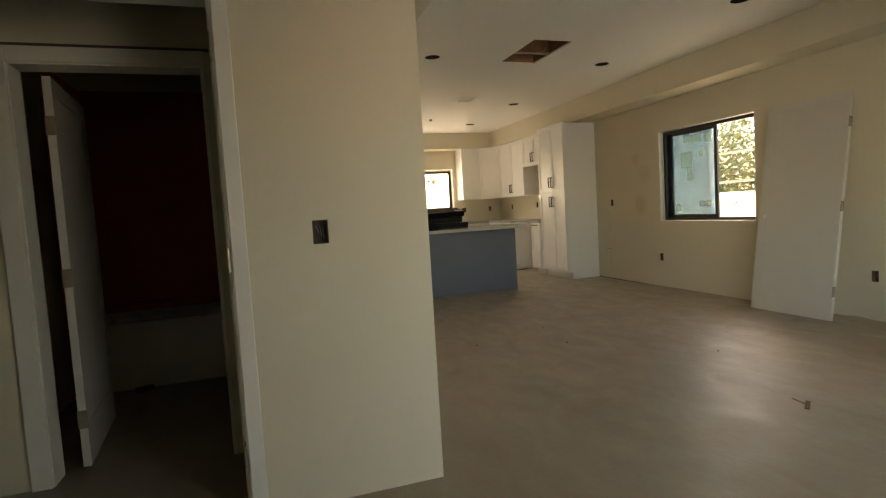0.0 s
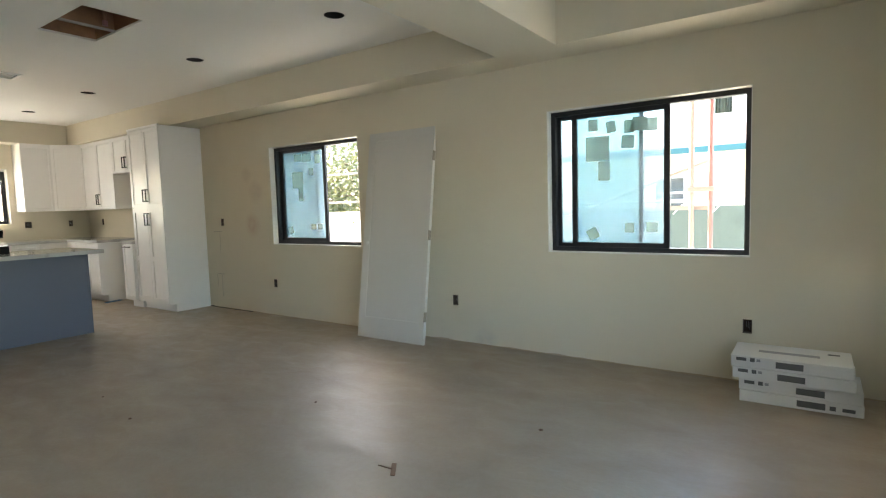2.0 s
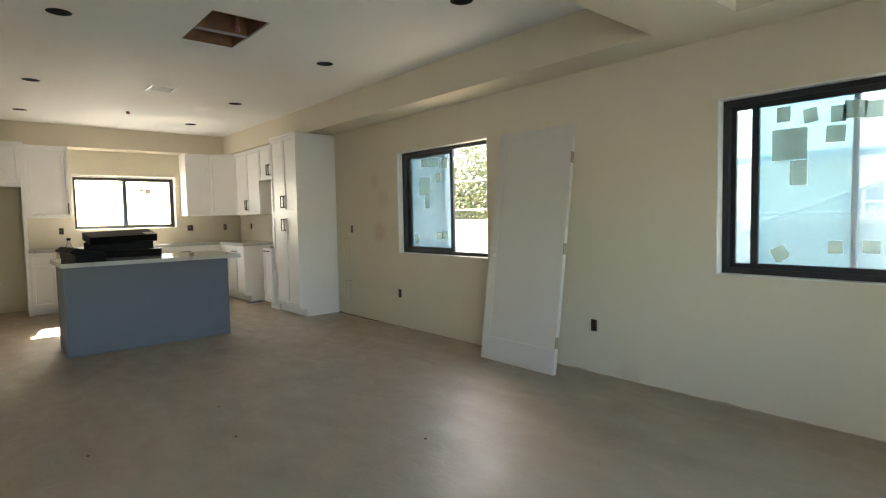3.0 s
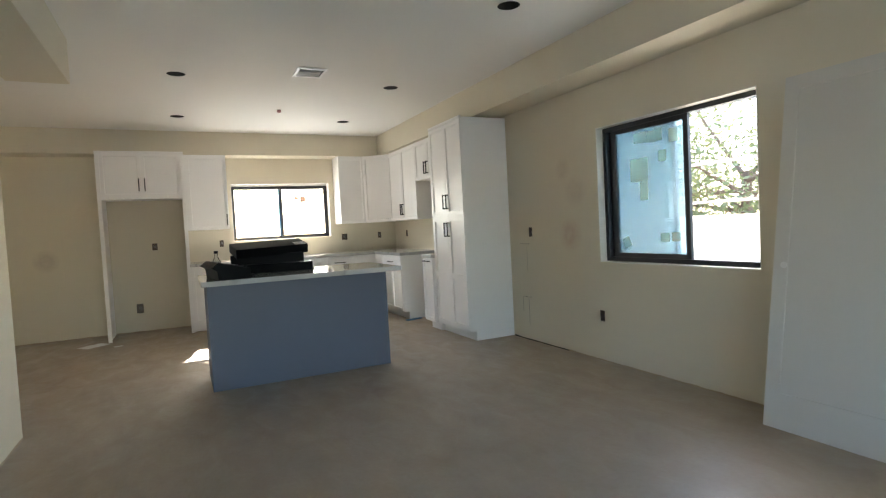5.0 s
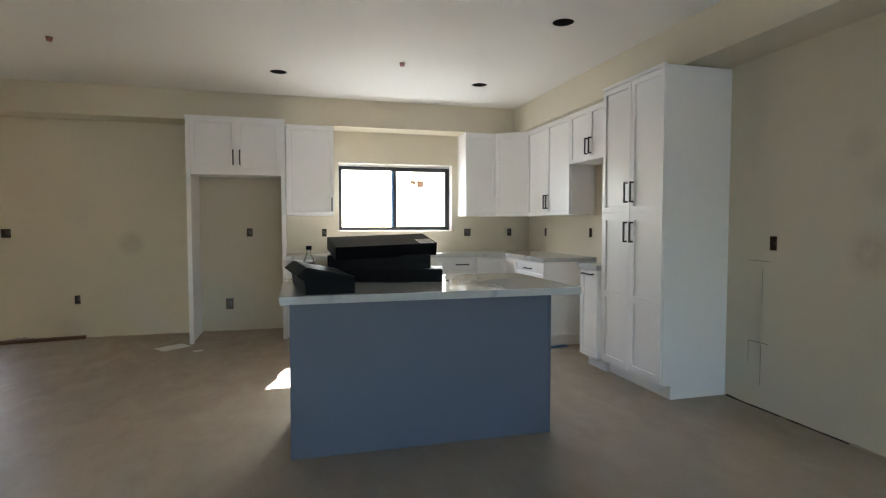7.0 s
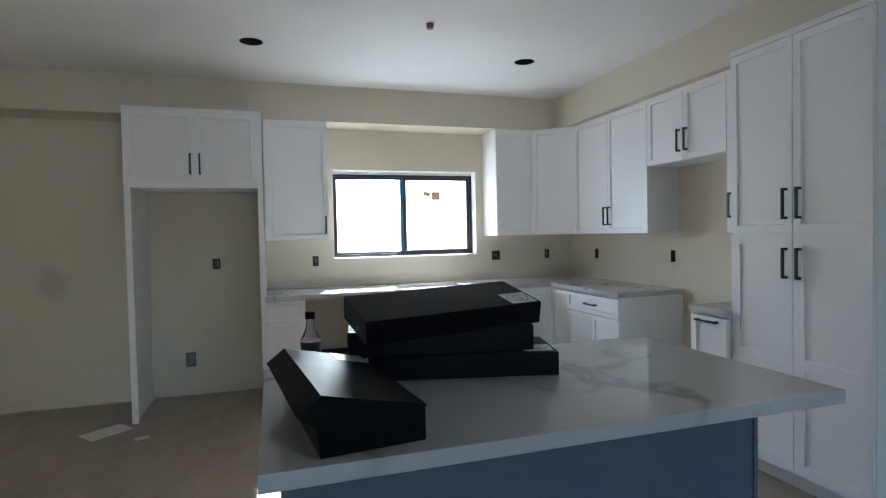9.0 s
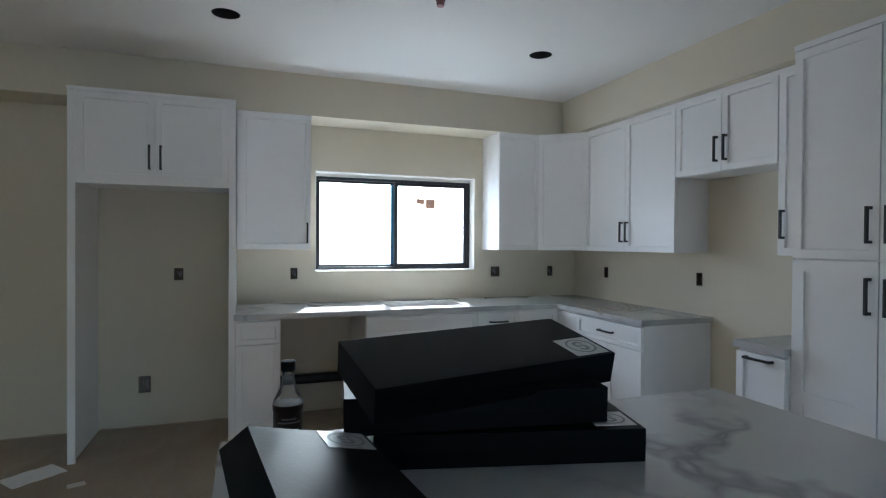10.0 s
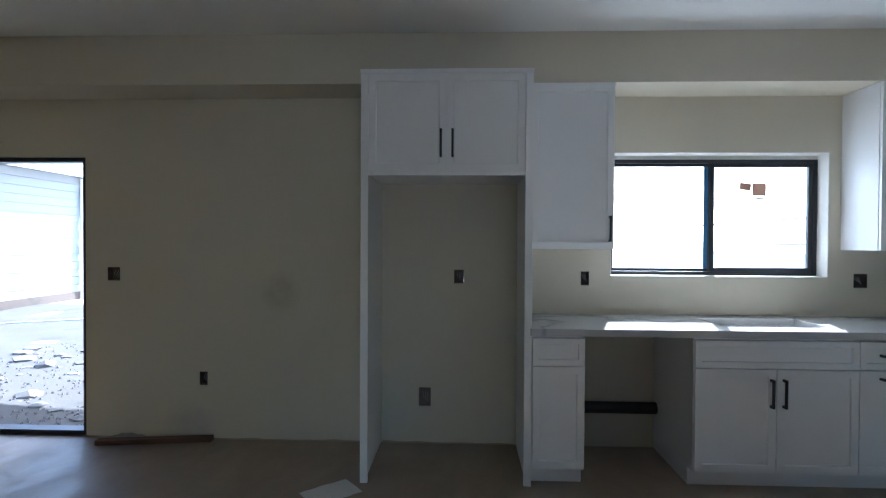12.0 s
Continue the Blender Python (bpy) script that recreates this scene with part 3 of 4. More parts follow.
part("jamb", box(-0.97, -0.952, 2.942, 3.078, 0, 1.94, 0.002), TRIMW, bd)
part("jamb", box(-0.178, -0.16, 2.942, 3.078, 0, 1.94, 0.002), TRIMW, bd)
part("head", box(-0.952, -0.178, 2.942, 3.078, 1.922, 1.94, 0.002), TRIMW, bd)
part("casing", box(-1.04, -0.96, 2.93, 2.95, 0, 2.0, 0.004), TRIMW, bd)
part("casing", box(-0.96, -0.16, 2.93, 2.95, 1.93, 2.0, 0.004), TRIMW, bd)
part("gap", box(-1.04, -0.1, 2.932, 2.949, 2.001, 2.012), PLASTB, bd, "dark open joint above the casing")
slab = panelled(0.75, 1.898, 0.035, 0.115, 0.006, 0.2)
bmesh.ops.transform(slab, matrix=pose(0, 0, 0.012, 0, 0, 90), verts=slab.verts[:])
leaf = part("door_leaf", slab, DOORW, bd, "white one-panel door swung inwards", at=pose(-0.88, 3.10, 0, 0, 0, 5))
for z in (0.25, 0.95, 1.68):
    part("hinge", box(-0.003, 0.038, -0.006, 0, z - 0.045, z + 0.045), HINGE, leaf)

# ---- bathroom seen through the doorway ----
bt = thing("bathtub", pose(0, 0, 0), "white alcove bathtub under red waterproofed walls", "bathtub")
rim = pierced(-1.29, 0.595, 4.46, 5.2, 0.45, 0.49, [(-1.2, 0.52, 4.56, 5.12)], axis="z")
part("rim", rim, TUB, bt)
part("apron", box(-1.29, 0.595, 4.47, 4.5, 0, 0.45, 0.004), TUB, bt)
part("basin", pierced(-1.2, 0.52, 4.55, 5.13, 0.1, 0.45, [(-1.15, 0.47, 4.6, 5.08)], axis="z"), TUB, bt)
part("basin_floor", box(-1.2, 0.52, 4.55, 5.13, 0.06, 0.1), TUB, bt)
solid("wall_tub", box(-1.3, 0.6, 5.2, 5.32, 0, ZC), WALL, "wall behind the bathtub", "wall", kind="structure")
solid("membrane_back", box(-1.27, 0.59, 5.165, 5.2, 0.5, 2.3), MEMBRANE, "dark red waterproofing sheet behind the bathtub", "wall covering", kind="structure")
solid("membrane_side", box(-1.3, -1.27, 4.4, 5.2, 0.5, 2.3), MEMBRANE, "dark red waterproofing sheet at the bathtub's end", "wall covering", kind="structure")
solid("membrane_ledge", box(-1.27, 0.59, 5.04, 5.165, 0.5, 0.56, 0.004), MEMBRANE, "dark red waterproofed ledge above the bathtub", "wall covering", kind="structure")
solid("offcut", box(-0.06, 0.06, -0.025, 0.025, 0, 0.03, 0.006), PIPEB, "small black offcut on the bathroom floor", "offcut", at=pose(-0.85, 4.4, 0, 0, 0, 20))


# ---- small fixings in walls and ceiling ----
def back_box(m, wide, deep=0.055, metal=False, tall=1.0):
    """An empty box let into the wall; local x across, z up, y into the wall."""
    t = thing("electrical_box", m, "empty recessed electrical box without its cover", "electrical box", "electrical boxes in the walls")
    a, b = BW * wide - 0.0005, BH * tall - 0.0005
    bm = pierced(-a, a, -b, b, -0.001, deep, [(-a + 0.002, a - 0.002, -b + 0.002, b - 0.002)], axis="y")
    add_box(bm, -a + 0.002, a - 0.002, deep - 0.003, deep, -b + 0.002, b - 0.002)
    part("shell", bm, GREYBOX if metal else PLASTB, t)
    w = bmesh.new()
    for k, x in enumerate((-0.4, 0.1, 0.45)):
        add_tube(w, (x * a, deep - 0.004, b * 0.5), (x * a * 0.4 + 0.004 * k, 0.014, -b * (0.1 + 0.2 * k)), 0.0022, 6)
    part("wires", w, GREYPR, t)
    return t


for u, v, w in EAST_OUT:
    back_box(pose(XR, u, v, 0, 0, -90), w)
for u, v, w in NORTH_OUT:
    back_box(pose(u, YB, v), w)
back_box(pose(FRIDGE_OUT[0], YB, FRIDGE_OUT[1]), 1.5, 0.03, True, 0.064 / BH)
back_box(pose(0.72, 5.92, 0.395, 0, 0, 90), 1)
back_box(pose(0.268, 2.27, 1.113), 1.1)

for x, y in CANS:
    c = thing("recessed_can", pose(x, y, ZC), "dark recessed ceiling lamp can without a bulb", "lamp can", "lamp cans in the ceiling")
    bm = tube((0, 0, 0.002), (0, 0, 0.13), 0.077, 32, caps=False)
    add_tube(bm, (0, 0, 0.13), (0, 0, 0.134), 0.077, 32)
    part("housing", bm, DARK, c)
    part("socket", tube((0, 0, 0.09), (0, 0, 0.13), 0.022, 16), STEEL, c)

for x, y in ((2.884, 8.904), (0.10, 8.96)):
    sp = thing("sprinkler_head", pose(x, y, ZC), "small red-capped fire sprinkler head in the ceiling", "sprinkler", "sprinkler heads")
    part("cap", lathe([(0.0, -0.03), (0.02, -0.03), (0.022, -0.012), (0.022, 0.0)]), RED, sp)
    part("escutcheon", lathe([(0.024, -0.004), (0.026, 0.0)]), DARK, sp)

vx0, vx1, vy0, vy1 = VENT
vt = thing("ceiling_vent", pose(0, 0, 0), "white metal air register in the ceiling", "vent")
part("frame", pierced(vx0 - 0.014, vx1 + 0.014, vy0 - 0.014, vy1 + 0.014, ZC - 0.012, ZC - 0.001, [(vx0 + 0.008, vx1 - 0.008, vy0 + 0.008, vy1 - 0.008)], axis="z"), WHITE, vt)
part("duct", pierced(vx0 + 0.001, vx1 - 0.001, vy0 + 0.001, vy1 - 0.001, ZC, ZC + 0.14, [(vx0 + 0.006, vx1 - 0.006, vy0 + 0.006, vy1 - 0.006)], axis="z"), DARK, vt)
part("duct_end", box(vx0, vx1, vy0, vy1, ZC + 0.14, ZC + 0.145), DARK, vt)
for k in range(7):
    y = vy0 + 0.03 + k * (vy1 - vy0 - 0.06) / 6
    part("slat", box(-(vx1 - vx0) / 2 + 0.012, (vx1 - vx0) / 2 - 0.012, -0.011, 0.011, -0.0008, 0.0008), WHITE, vt, at=pose((vx0 + vx1) / 2, y, ZC + 0.004, 40 if k < 4 else -40, 0, 0))

# knife cuts left in the wallboard beside the pantry
for y0, y1, z0, z1 in ((6.985, 6.988, 0.16, 0.44), (6.93, 7.09, 0.452, 0.455), (7.09, 7.093, 0.3, 0.45), (6.985, 6.987, 0.72, 0.98), (6.93, 7.11, 1.014, 1.017)):
    part("cut_line", box(XR - 0.0006, XR + 0.001, y0, y1, z0, z1), PLASTB, wall_e)

# open ceiling hatch with its joists
hx0, hx1, hy0, hy1 = HATCH
hb = thing("ceiling_hatch", pose(0, 0, 0), "rough opening in the ceiling showing brown timber joists", "hatch")
bm = pierced(hx0 - 0.3, hx1 + 0.3, hy0 - 0.3, hy1 + 0.3, ZC + 0.017, ZC + 0.7, [(hx0 - 0.28, hx1 + 0.28, hy0 - 0.28, hy1 + 0.28)], axis="z")
# Void walls and decking take a darker brown: the depth's shade as colour.
part("darkened_void_wall", bm, BOARD, hb)
part("decking", box(hx0 - 0.3, hx1 + 0.3, hy0 - 0.3, hy1 + 0.3, ZC + 0.7, ZC + 0.72), BOARD, hb, "brown timber roof decking, darkened as if in shade")
for y in (hy0 - 0.021, (hy0 + hy1) / 2 + 0.08, hy1 + 0.021):
    part("joist", box(hx0 - 0.27, hx1 + 0.27, y - 0.02, y + 0.02, ZC + 0.018, ZC + 0.2, 0.003), WOOD, hb)
for x in (hx0 - 0.021, hx1 + 0.021):
    part("trimmer", box(x - 0.02, x + 0.02, hy0 + 0.001, hy1 - 0.001, ZC + 0.018, ZC + 0.2, 0.003), WOOD, hb)
part("blocking", box(2.68, 2.72, hy0 + 0.02, hy1 - 0.02, ZC + 0.22, ZC + 0.4, 0.003), WOOD, hb)
part("lath", box(hx0 + 0.002, hx1 - 0.002, 5.13, 5.155, ZC + 0.003, ZC + 0.0175), POSTW, hb, "pale lath across the opening")
part("drop_pipe", tube((2.916, 5.07, ZC + 0.05), (2.916, 5.07, ZC + 0.3), 0.014, 14), WOOD, hb, "orange plastic drop pipe")
part("pipe_cap", tube((2.916, 5.07, ZC + 0.015), (2.916, 5.07, ZC + 0.05), 0.02, 14), RED, hb, "red cap on the drop pipe")
part("pipe", tube((2.9, hy0 - 0.2, ZC + 0.3), (2.9, hy1 + 0.2, ZC + 0.3), 0.02), RED, hb, "red sprinkler pipe")


# ---- kitchen cabinets ----
def shaker(w, h, rail=0.057):
    return panelled(w, h, 0.022, min(rail, h * 0.3, w * 0.3), 0.011)


def shaker_split(w, h, split, rail=0.057):
    """A tall shaker door with a middle rail at the given height and two sunk panels."""
    t, d = 0.022, 0.011
    holes = [(rail, w - rail, rail, split - rail / 2), (rail, w - rail, split + rail / 2, h - rail)]
    bm = pierced(0, w, 0, h, -t, 0, holes, axis="y")
    for x0, x1, z0, z1 in holes:
        add_box(bm, x0 - 0.002, x1 + 0.002, d - t, -0.001, z0 - 0.002, z1 + 0.002)
    return bm


def pull(length=0.14, vertical=True):
    """A square black bar pull on two posts, standing out towards -y, centred on the origin."""
    bm = bmesh.new()
    half = length / 2
    t = 0.0065
    add_box(bm, -half, half, -0.036, -0.024, -t, t, 0.0015)
    for x in (-half + t, half - t):
        add_box(bm, x - t, x + t, -0.026, 0, -t, t)
    if vertical:
        bmesh.ops.transform(bm, matrix=pose(0, 0, 0, 0, 90, 0), verts=bm.verts[:])
    return bm


GAP = 0.0026


def front(parent, name, x, z, w, h, handle=None, mat=None, split=None):
    """A shaker door or drawer front of a cabinet. handle: (x, z, vertical) on the front."""
    f = part(name, shaker_split(w - 2 * GAP, h - 2 * GAP, split) if split else shaker(w - 2 * GAP, h - 2 * GAP), mat or WHITE, parent, at=pose(x + GAP, -0.001, z + GAP))
    if handle:
        part("handle", pull(0.16, handle[2]), HANDLE, f, "black bar handle", at=pose(handle[0], -0.02, handle[1]))
    return f


def carcass(w, d, z0, z1, toe=0.0):
    bm = bmesh.new()
    add_box(bm, 0, w, 0, d, z0 + toe, z1, 0.0015)
    return bm


def cabinet(m, w, d, z0, z1, fronts, label, toe=0.0, crown=False, name="base_cabinet", group="kitchen cabinets"):
    """fronts: (kind, x, z, w, h, handle). Local front plane at y = 0, the wall at y = d."""
    c = thing(name, m, label, "cabinet", group)
    part("body", carcass(w, d, z0, min(z1 + 0.013, ZS - 0.001) if z0 > 1 else z1, toe), WHITE, c)
    if toe:
        part("toe_kick", box(0, w, 0.07, d, z0, z0 + toe), WHITE, c)
    for kind, x, z, a, b, handle in fronts:
        front(c, kind, x, z, a, b, handle, split=0.572 if kind == "door" and b > 1.2 else None)
    if crown:
        part("top_trim", box(-0.001, w + 0.001, -0.026, -0.001, z1 - 0.018, z1 + 0.012, 0.003), WHITE, c)
    return c


UD, BD = YB - 10.48, YB - 10.175
ZU0, ZU1 = 1.366, 2.39
# fridge surround
fr = thing("fridge_surround", pose(0.845, 10.187, 0), "white fridge niche with two doors above, no fridge", "cabinet", "kitchen cabinets")
FW, FD = 0.985, YB - 10.187
part("side_panel", box(0, 0.022, 0, FD, 0, 2.395, 0.0015), WHITE, fr)
part("side_panel", box(FW - 0.022, FW, 0, FD, 0, 2.395, 0.0015), WHITE, fr)
part("stile", box(-0.004, 0.04, -0.02, 0, 0, 2.395, 0.0015), WHITE, fr)
part("stile", box(FW - 0.04, FW + 0.004, -0.02, 0, 0, 2.395, 0.0015), WHITE, fr)
part("body", box(0.022, FW - 0.022, 0.001, FD, 1.81, 2.39), WHITE, fr)
part("valance", box(0.04, FW - 0.04, -0.016, 0.0, 1.79, 1.82, 0.002), WHITE, fr)
part("top_trim", box(-0.006, FW + 0.006, -0.03, -0.02, 2.375, 2.4, 0.003), WHITE, fr)
dwid = (FW - 0.08) / 2
front(fr, "door", 0.04, 1.815, dwid, 0.56, (dwid - 0.035, 0.155, True))
front(fr, "door", 0.04 + dwid, 1.815, dwid, 0.56, (0.032, 0.155, True))

cabinet(pose(1.836, 10.48, 0), 0.539, UD, ZU0, ZU1, [("door", 0.022, ZU0, 0.517, ZU1 - ZU0, (0.485, 0.125, True))], "white shaker wall cabinet beside the kitchen window", crown=True, name="wall_cabinet")
cabinet(pose(3.985, 10.48, 0), 0.405, UD, ZU0, ZU1, [("door", 0, ZU0, 0.405, ZU1 - ZU0, None)], "white shaker wall cabinet beside the kitchen window", crown=True, name="wall_cabinet")
cabinet(pose(1.835, 10.175, 0), 0.3, BD, 0, 0.872, [("drawer_front", 0, 0.702, 0.3, 0.16, None), ("door", 0, 0.112, 0.3, 0.588, None)], "narrow white base cabinet beside the dishwasher gap", 0.1)
sw = 0.905 / 2
cabinet(pose(2.75, 10.175, 0), 0.905, BD, 0, 0.872, [("drawer_front", 0, 0.702, 0.905, 0.16, None), ("door", 0, 0.112, sw, 0.588, (sw - 0.035, 0.45, True)), ("door", sw, 0.112, sw, 0.588, (0.035, 0.45, True))],
        "white shaker sink base with two doors", 0.1)
cabinet(pose(3.655, 10.175, 0), 0.37, BD, 0, 0.872, [("drawer_front", 0, 0.702, 0.37, 0.16, (0.185, 0.08, False)), ("door", 0, 0.112, 0.37, 0.588, (0.185, 0.54, False))], "white base cabinet with a drawer over a pull-out", 0.1)

# corner base with a folding front, one leaf to each run
cb = thing("corner_cabinet", pose(0, 0, 0), "white corner base cabinet with a folded door", "cabinet", "kitchen cabinets")
part("body", prism([(4.025, 10.175), (4.42, 10.175), (4.42, 9.86), (XR, 9.86), (XR, YB), (4.025, YB)], 0.1, 0.872), WHITE, cb)
part("toe_kick", prism([(4.025, 10.245), (4.49, 10.245), (4.49, 9.86), (XR, 9.86), (XR, YB), (4.025, YB)], 0.0, 0.1), WHITE, cb)
part("door", shaker(0.37, 0.746), WHITE, cb, at=pose(4.027, 10.174, 0.114))
part("door", shaker(0.29, 0.746), WHITE, cb, at=pose(4.419, 10.152, 0.114, 0, 0, -90))


def east(y, front_x):
    return pose(front_x, y, 0, 0, 0, -90)


RD = XR - 4.42
dw2 = 0.38
cabinet(east(9.86, 4.42), 0.755, RD, 0, 0.872, [("drawer_front", 0, 0.702, 0.755, 0.16, (0.378, 0.08, False)), ("door", 0, 0.112, dw2, 0.588, None), ("door", dw2, 0.112, 0.375, 0.588, None)],
        "white base cabinet beside the empty range gap", 0.1)
cabinet(east(8.36, 4.42), 0.283, RD, 0, 0.872, [("door", 0, 0.112, 0.283, 0.75, (0.141, 0.72, False))], "narrow white base cabinet beside the pantry", 0.1)
UR = XR - 4.72
half = 0.525
cabinet(east(10.19, 4.72), 1.05, UR, ZU0, ZU1, [("door", 0, ZU0, half, ZU1 - ZU0, (half - 0.032, 0.15, True)), ("door", half, ZU0, half, ZU1 - ZU0, (0.032, 0.15, True))], "white shaker wall cabinet with two doors", crown=True, name="wall_cabinet")
half = 0.385
cabinet(east(9.138, 4.72), 0.77, UR, 1.885, ZU1, [("door", 0, 1.885, half, ZU1 - 1.885, (half - 0.035, 0.14, True)), ("door", half, 1.885, half, ZU1 - 1.885, (0.035, 0.14, True))], "short white wall cabinet above the range gap", crown=True, name="wall_cabinet")
cabinet(east(8.366, 4.72), 0.29, UR, ZU0, ZU1, [("door", 0, ZU0, 0.29, ZU1 - ZU0, (0.035, 0.17, True))], "narrow white wall cabinet beside the pantry", crown=True, name="wall_cabinet")

# diagonal corner wall cabinet
cc = thing("wall_cabinet", pose(0, 0, 0), "white diagonal corner wall cabinet", "cabinet", "kitchen cabinets")
part("body", prism([(4.392, 10.48), (4.72, 10.192), (XR, 10.192), (XR, YB), (4.392, YB)], ZU0, ZU1), WHITE, cc)
diag = math.hypot(0.328, 0.288)
ang = math.degrees(math.atan2(-0.288, 0.328))
part("door", shaker(diag - 0.012, ZU1 - ZU0 - 0.004), WHITE, cc, at=pose(4.392, 10.479, ZU0 + 0.002, 0, 0, ang) @ pose(0.006, -0.002, 0))
part("top_trim", box(0, diag, -0.026, -0.001, ZU1 - 0.018, ZU1 + 0.012, 0.003), WHITE, cc, at=pose(4.392, 10.479, 0, 0, 0, ang))

# pantry
pw = 0.78 / 2
cabinet(east(8.075, 4.455), 0.78, XR - 4.455, 0, 2.385, [("door", 0, 0.112, pw, 1.245, (pw - 0.038, 1.09, True)), ("door", pw, 0.112, pw, 1.245, (0.038, 1.09, True)),
        ("door", 0, 1.36, pw, 1.005, (pw - 0.038, 0.15, True)), ("door", pw, 1.36, pw, 1.005, (0.038, 0.15, True))], "tall white pantry cabinet with four shaker doors", 0.1, True, "pantry_cabinet")

# worktops
wt = thing("worktop", pose(0, 0, 0), "white quartz L-shaped worktop with a sink cutout", "worktop")
SINK = (2.98, 3.60, 10.30, 10.665)
part("slab", pierced(1.825, XR, 10.14, YB, 0.875, 0.915, [SINK], axis="z"), QUARTZ, wt)
part("slab", box(4.385, XR, 9.09, 10.1395, 0.875, 0.915), QUARTZ, wt)
solid("worktop", box(4.385, XR, 8.077, 8.37, 0.875, 0.915, 0.002), QUARTZ, "short white quartz worktop beside the pantry", "worktop")
sk = thing("kitchen_sink", pose(0, 0, 0), "undermounted steel kitchen sink without a tap", "sink")
sx0, sx1, sy0, sy1 = SINK
part("bowl", pierced(sx0 - 0.012, sx1 + 0.012, sy0 - 0.012, sy1 + 0.012, 0.69, 0.874, [(sx0 + 0.003, sx1 - 0.003, sy0 + 0.003, sy1 - 0.003)], axis="z"), SINKM, sk)
part("bowl_floor", box(sx0 - 0.012, sx1 + 0.012, sy0 - 0.012, sy1 + 0.012, 0.68, 0.69), SINKM, sk)
part("drain", tube((3.29, 10.48, 0.69), (3.29, 10.48, 0.696), 0.045, 24), STEEL, sk)
solid("drain_pipe", tube((2.136, 10.765, 0.285), (2.749, 10.765, 0.285), 0.04, 20), PIPEB, "black drain pipe along the wall in the dishwasher gap", "pipe", smooth=False)
solid("blue_tape", box(-0.12, 0.12, -0.03, 0.03, 0, 0.012, 0.003), BLUETAPE, "scrap of blue masking tape on the floor", "tape", at=pose(4.52, 9.03, 0, 0, 0, 12))

# ---- island ----
isl = thing("kitchen_island", pose(0, 0, 0), "grey-blue painted kitchen island base", "island")
part("back_panel", box(1.897, 3.415, 6.98, 6.998, 0, 0.874, 0.0015), BLUE, isl)
part("corner_trim", box(3.4, 3.4165, 6.974, 6.9798, 0, 0.873, 0.001), BLUE, isl)
part("end_panel", box(1.897, 1.915, 6.999, 7.6, 0, 0.874, 0.0015), BLUE, isl)
part("end_panel", box(3.397, 3.415, 6.999, 7.6, 0, 0.874, 0.0015), BLUE, isl)
part("body", box(1.916, 3.396, 6.999, 7.58, 0.1, 0.872), BLUE, isl)
part("toe_kick", box(1.916, 3.396, 7.0, 7.52, 0, 0.1), BLUE, isl)
for k in range(3):
    w = 1.48 / 3
    part("door", shaker(w - 0.004, 0.755), BLUE, isl, at=pose(3.396 - k * w - 0.002, 7.581, 0.112, 0, 0, 180))
ITOP = (1.853, 3.476, 6.727, 7.63)
solid("island_worktop", box(ITOP[0], ITOP[1], ITOP[2], ITOP[3], 0.875, 0.915, 0.002), QUARTZ, "white quartz island worktop with grey veins", "worktop")


def round_mark(x, y, a, z):
    """A ring with two opposed arcs inside it, flat on a label of width a."""
    bm = bmesh.new()
    n = 28
    for r0, r1, a0, a1, cy in ((0.40, 0.34, 0, 1, 0), (0.17, 0.08, 0.05, 0.72, 0.09), (0.17, 0.08, 0.55, 1.22, -0.09)):
        pts = [(a0 + (a1 - a0) * k / n) * 2 * math.pi for k in range(n + 1)]
        for p, q in zip(pts, pts[1:]):
            bm.faces.new([bm.verts.new((x + r * a * math.cos(u), y + cy * a + r * a * math.sin(u), z)) for r, u in ((r0, p), (r0, q), (r1, q), (r1, p))])
    return bm


def flat_box(name, m, w, d, h, label, logo=None):
    """A closed black cardboard case with a lid line and a square printed label near one corner."""
    t = thing(name, m, label, "box", "black boxes on the island")
    part("tray", box(0, w, 0, d, 0, h * 0.45, 0.0015), BOXBLK, t)
    part("lid", box(-0.0004, w + 0.0004, -0.0004, d + 0.0004, h * 0.45 - 0.002, h, 0.0016), BOXBLK, t)
    if logo:
        x, y, a = logo
        lb = part("label", box(x - a / 2, x + a / 2, y - a / 2, y + a / 2, h, h + 0.001), CARTON, t, "white label with a round grey mark")
        part("mark", round_mark(x, y, a, h + 0.0016), GREYPR, lb)
    return t


ZI = 0.916
flat_box("flat_box", pose(2.182, 7.332, ZI, 0, 0, -14), 0.63, 0.27, 0.077, "black cardboard case at the bottom of the stack", (0.57, 0.075, 0.10))
mid = flat_box("flat_box", pose(2.118, 7.342, ZI + 0.0785, 0, 0, -9), 0.624, 0.275, 0.084, "black cardboard case in the middle of the stack")
part("end_label", box(-0.0045, -0.0031, 0.03, 0.10, 0.042, 0.078), GREYPR, mid, "grey paper label on the end")
flat_box("flat_box", pose(2.158, 7.222, ZI + 0.1395, 12, -1.6, 7.4), 0.635, 0.26, 0.078, "black cardboard case lying askew on the stack", (0.575, 0.06, 0.10))
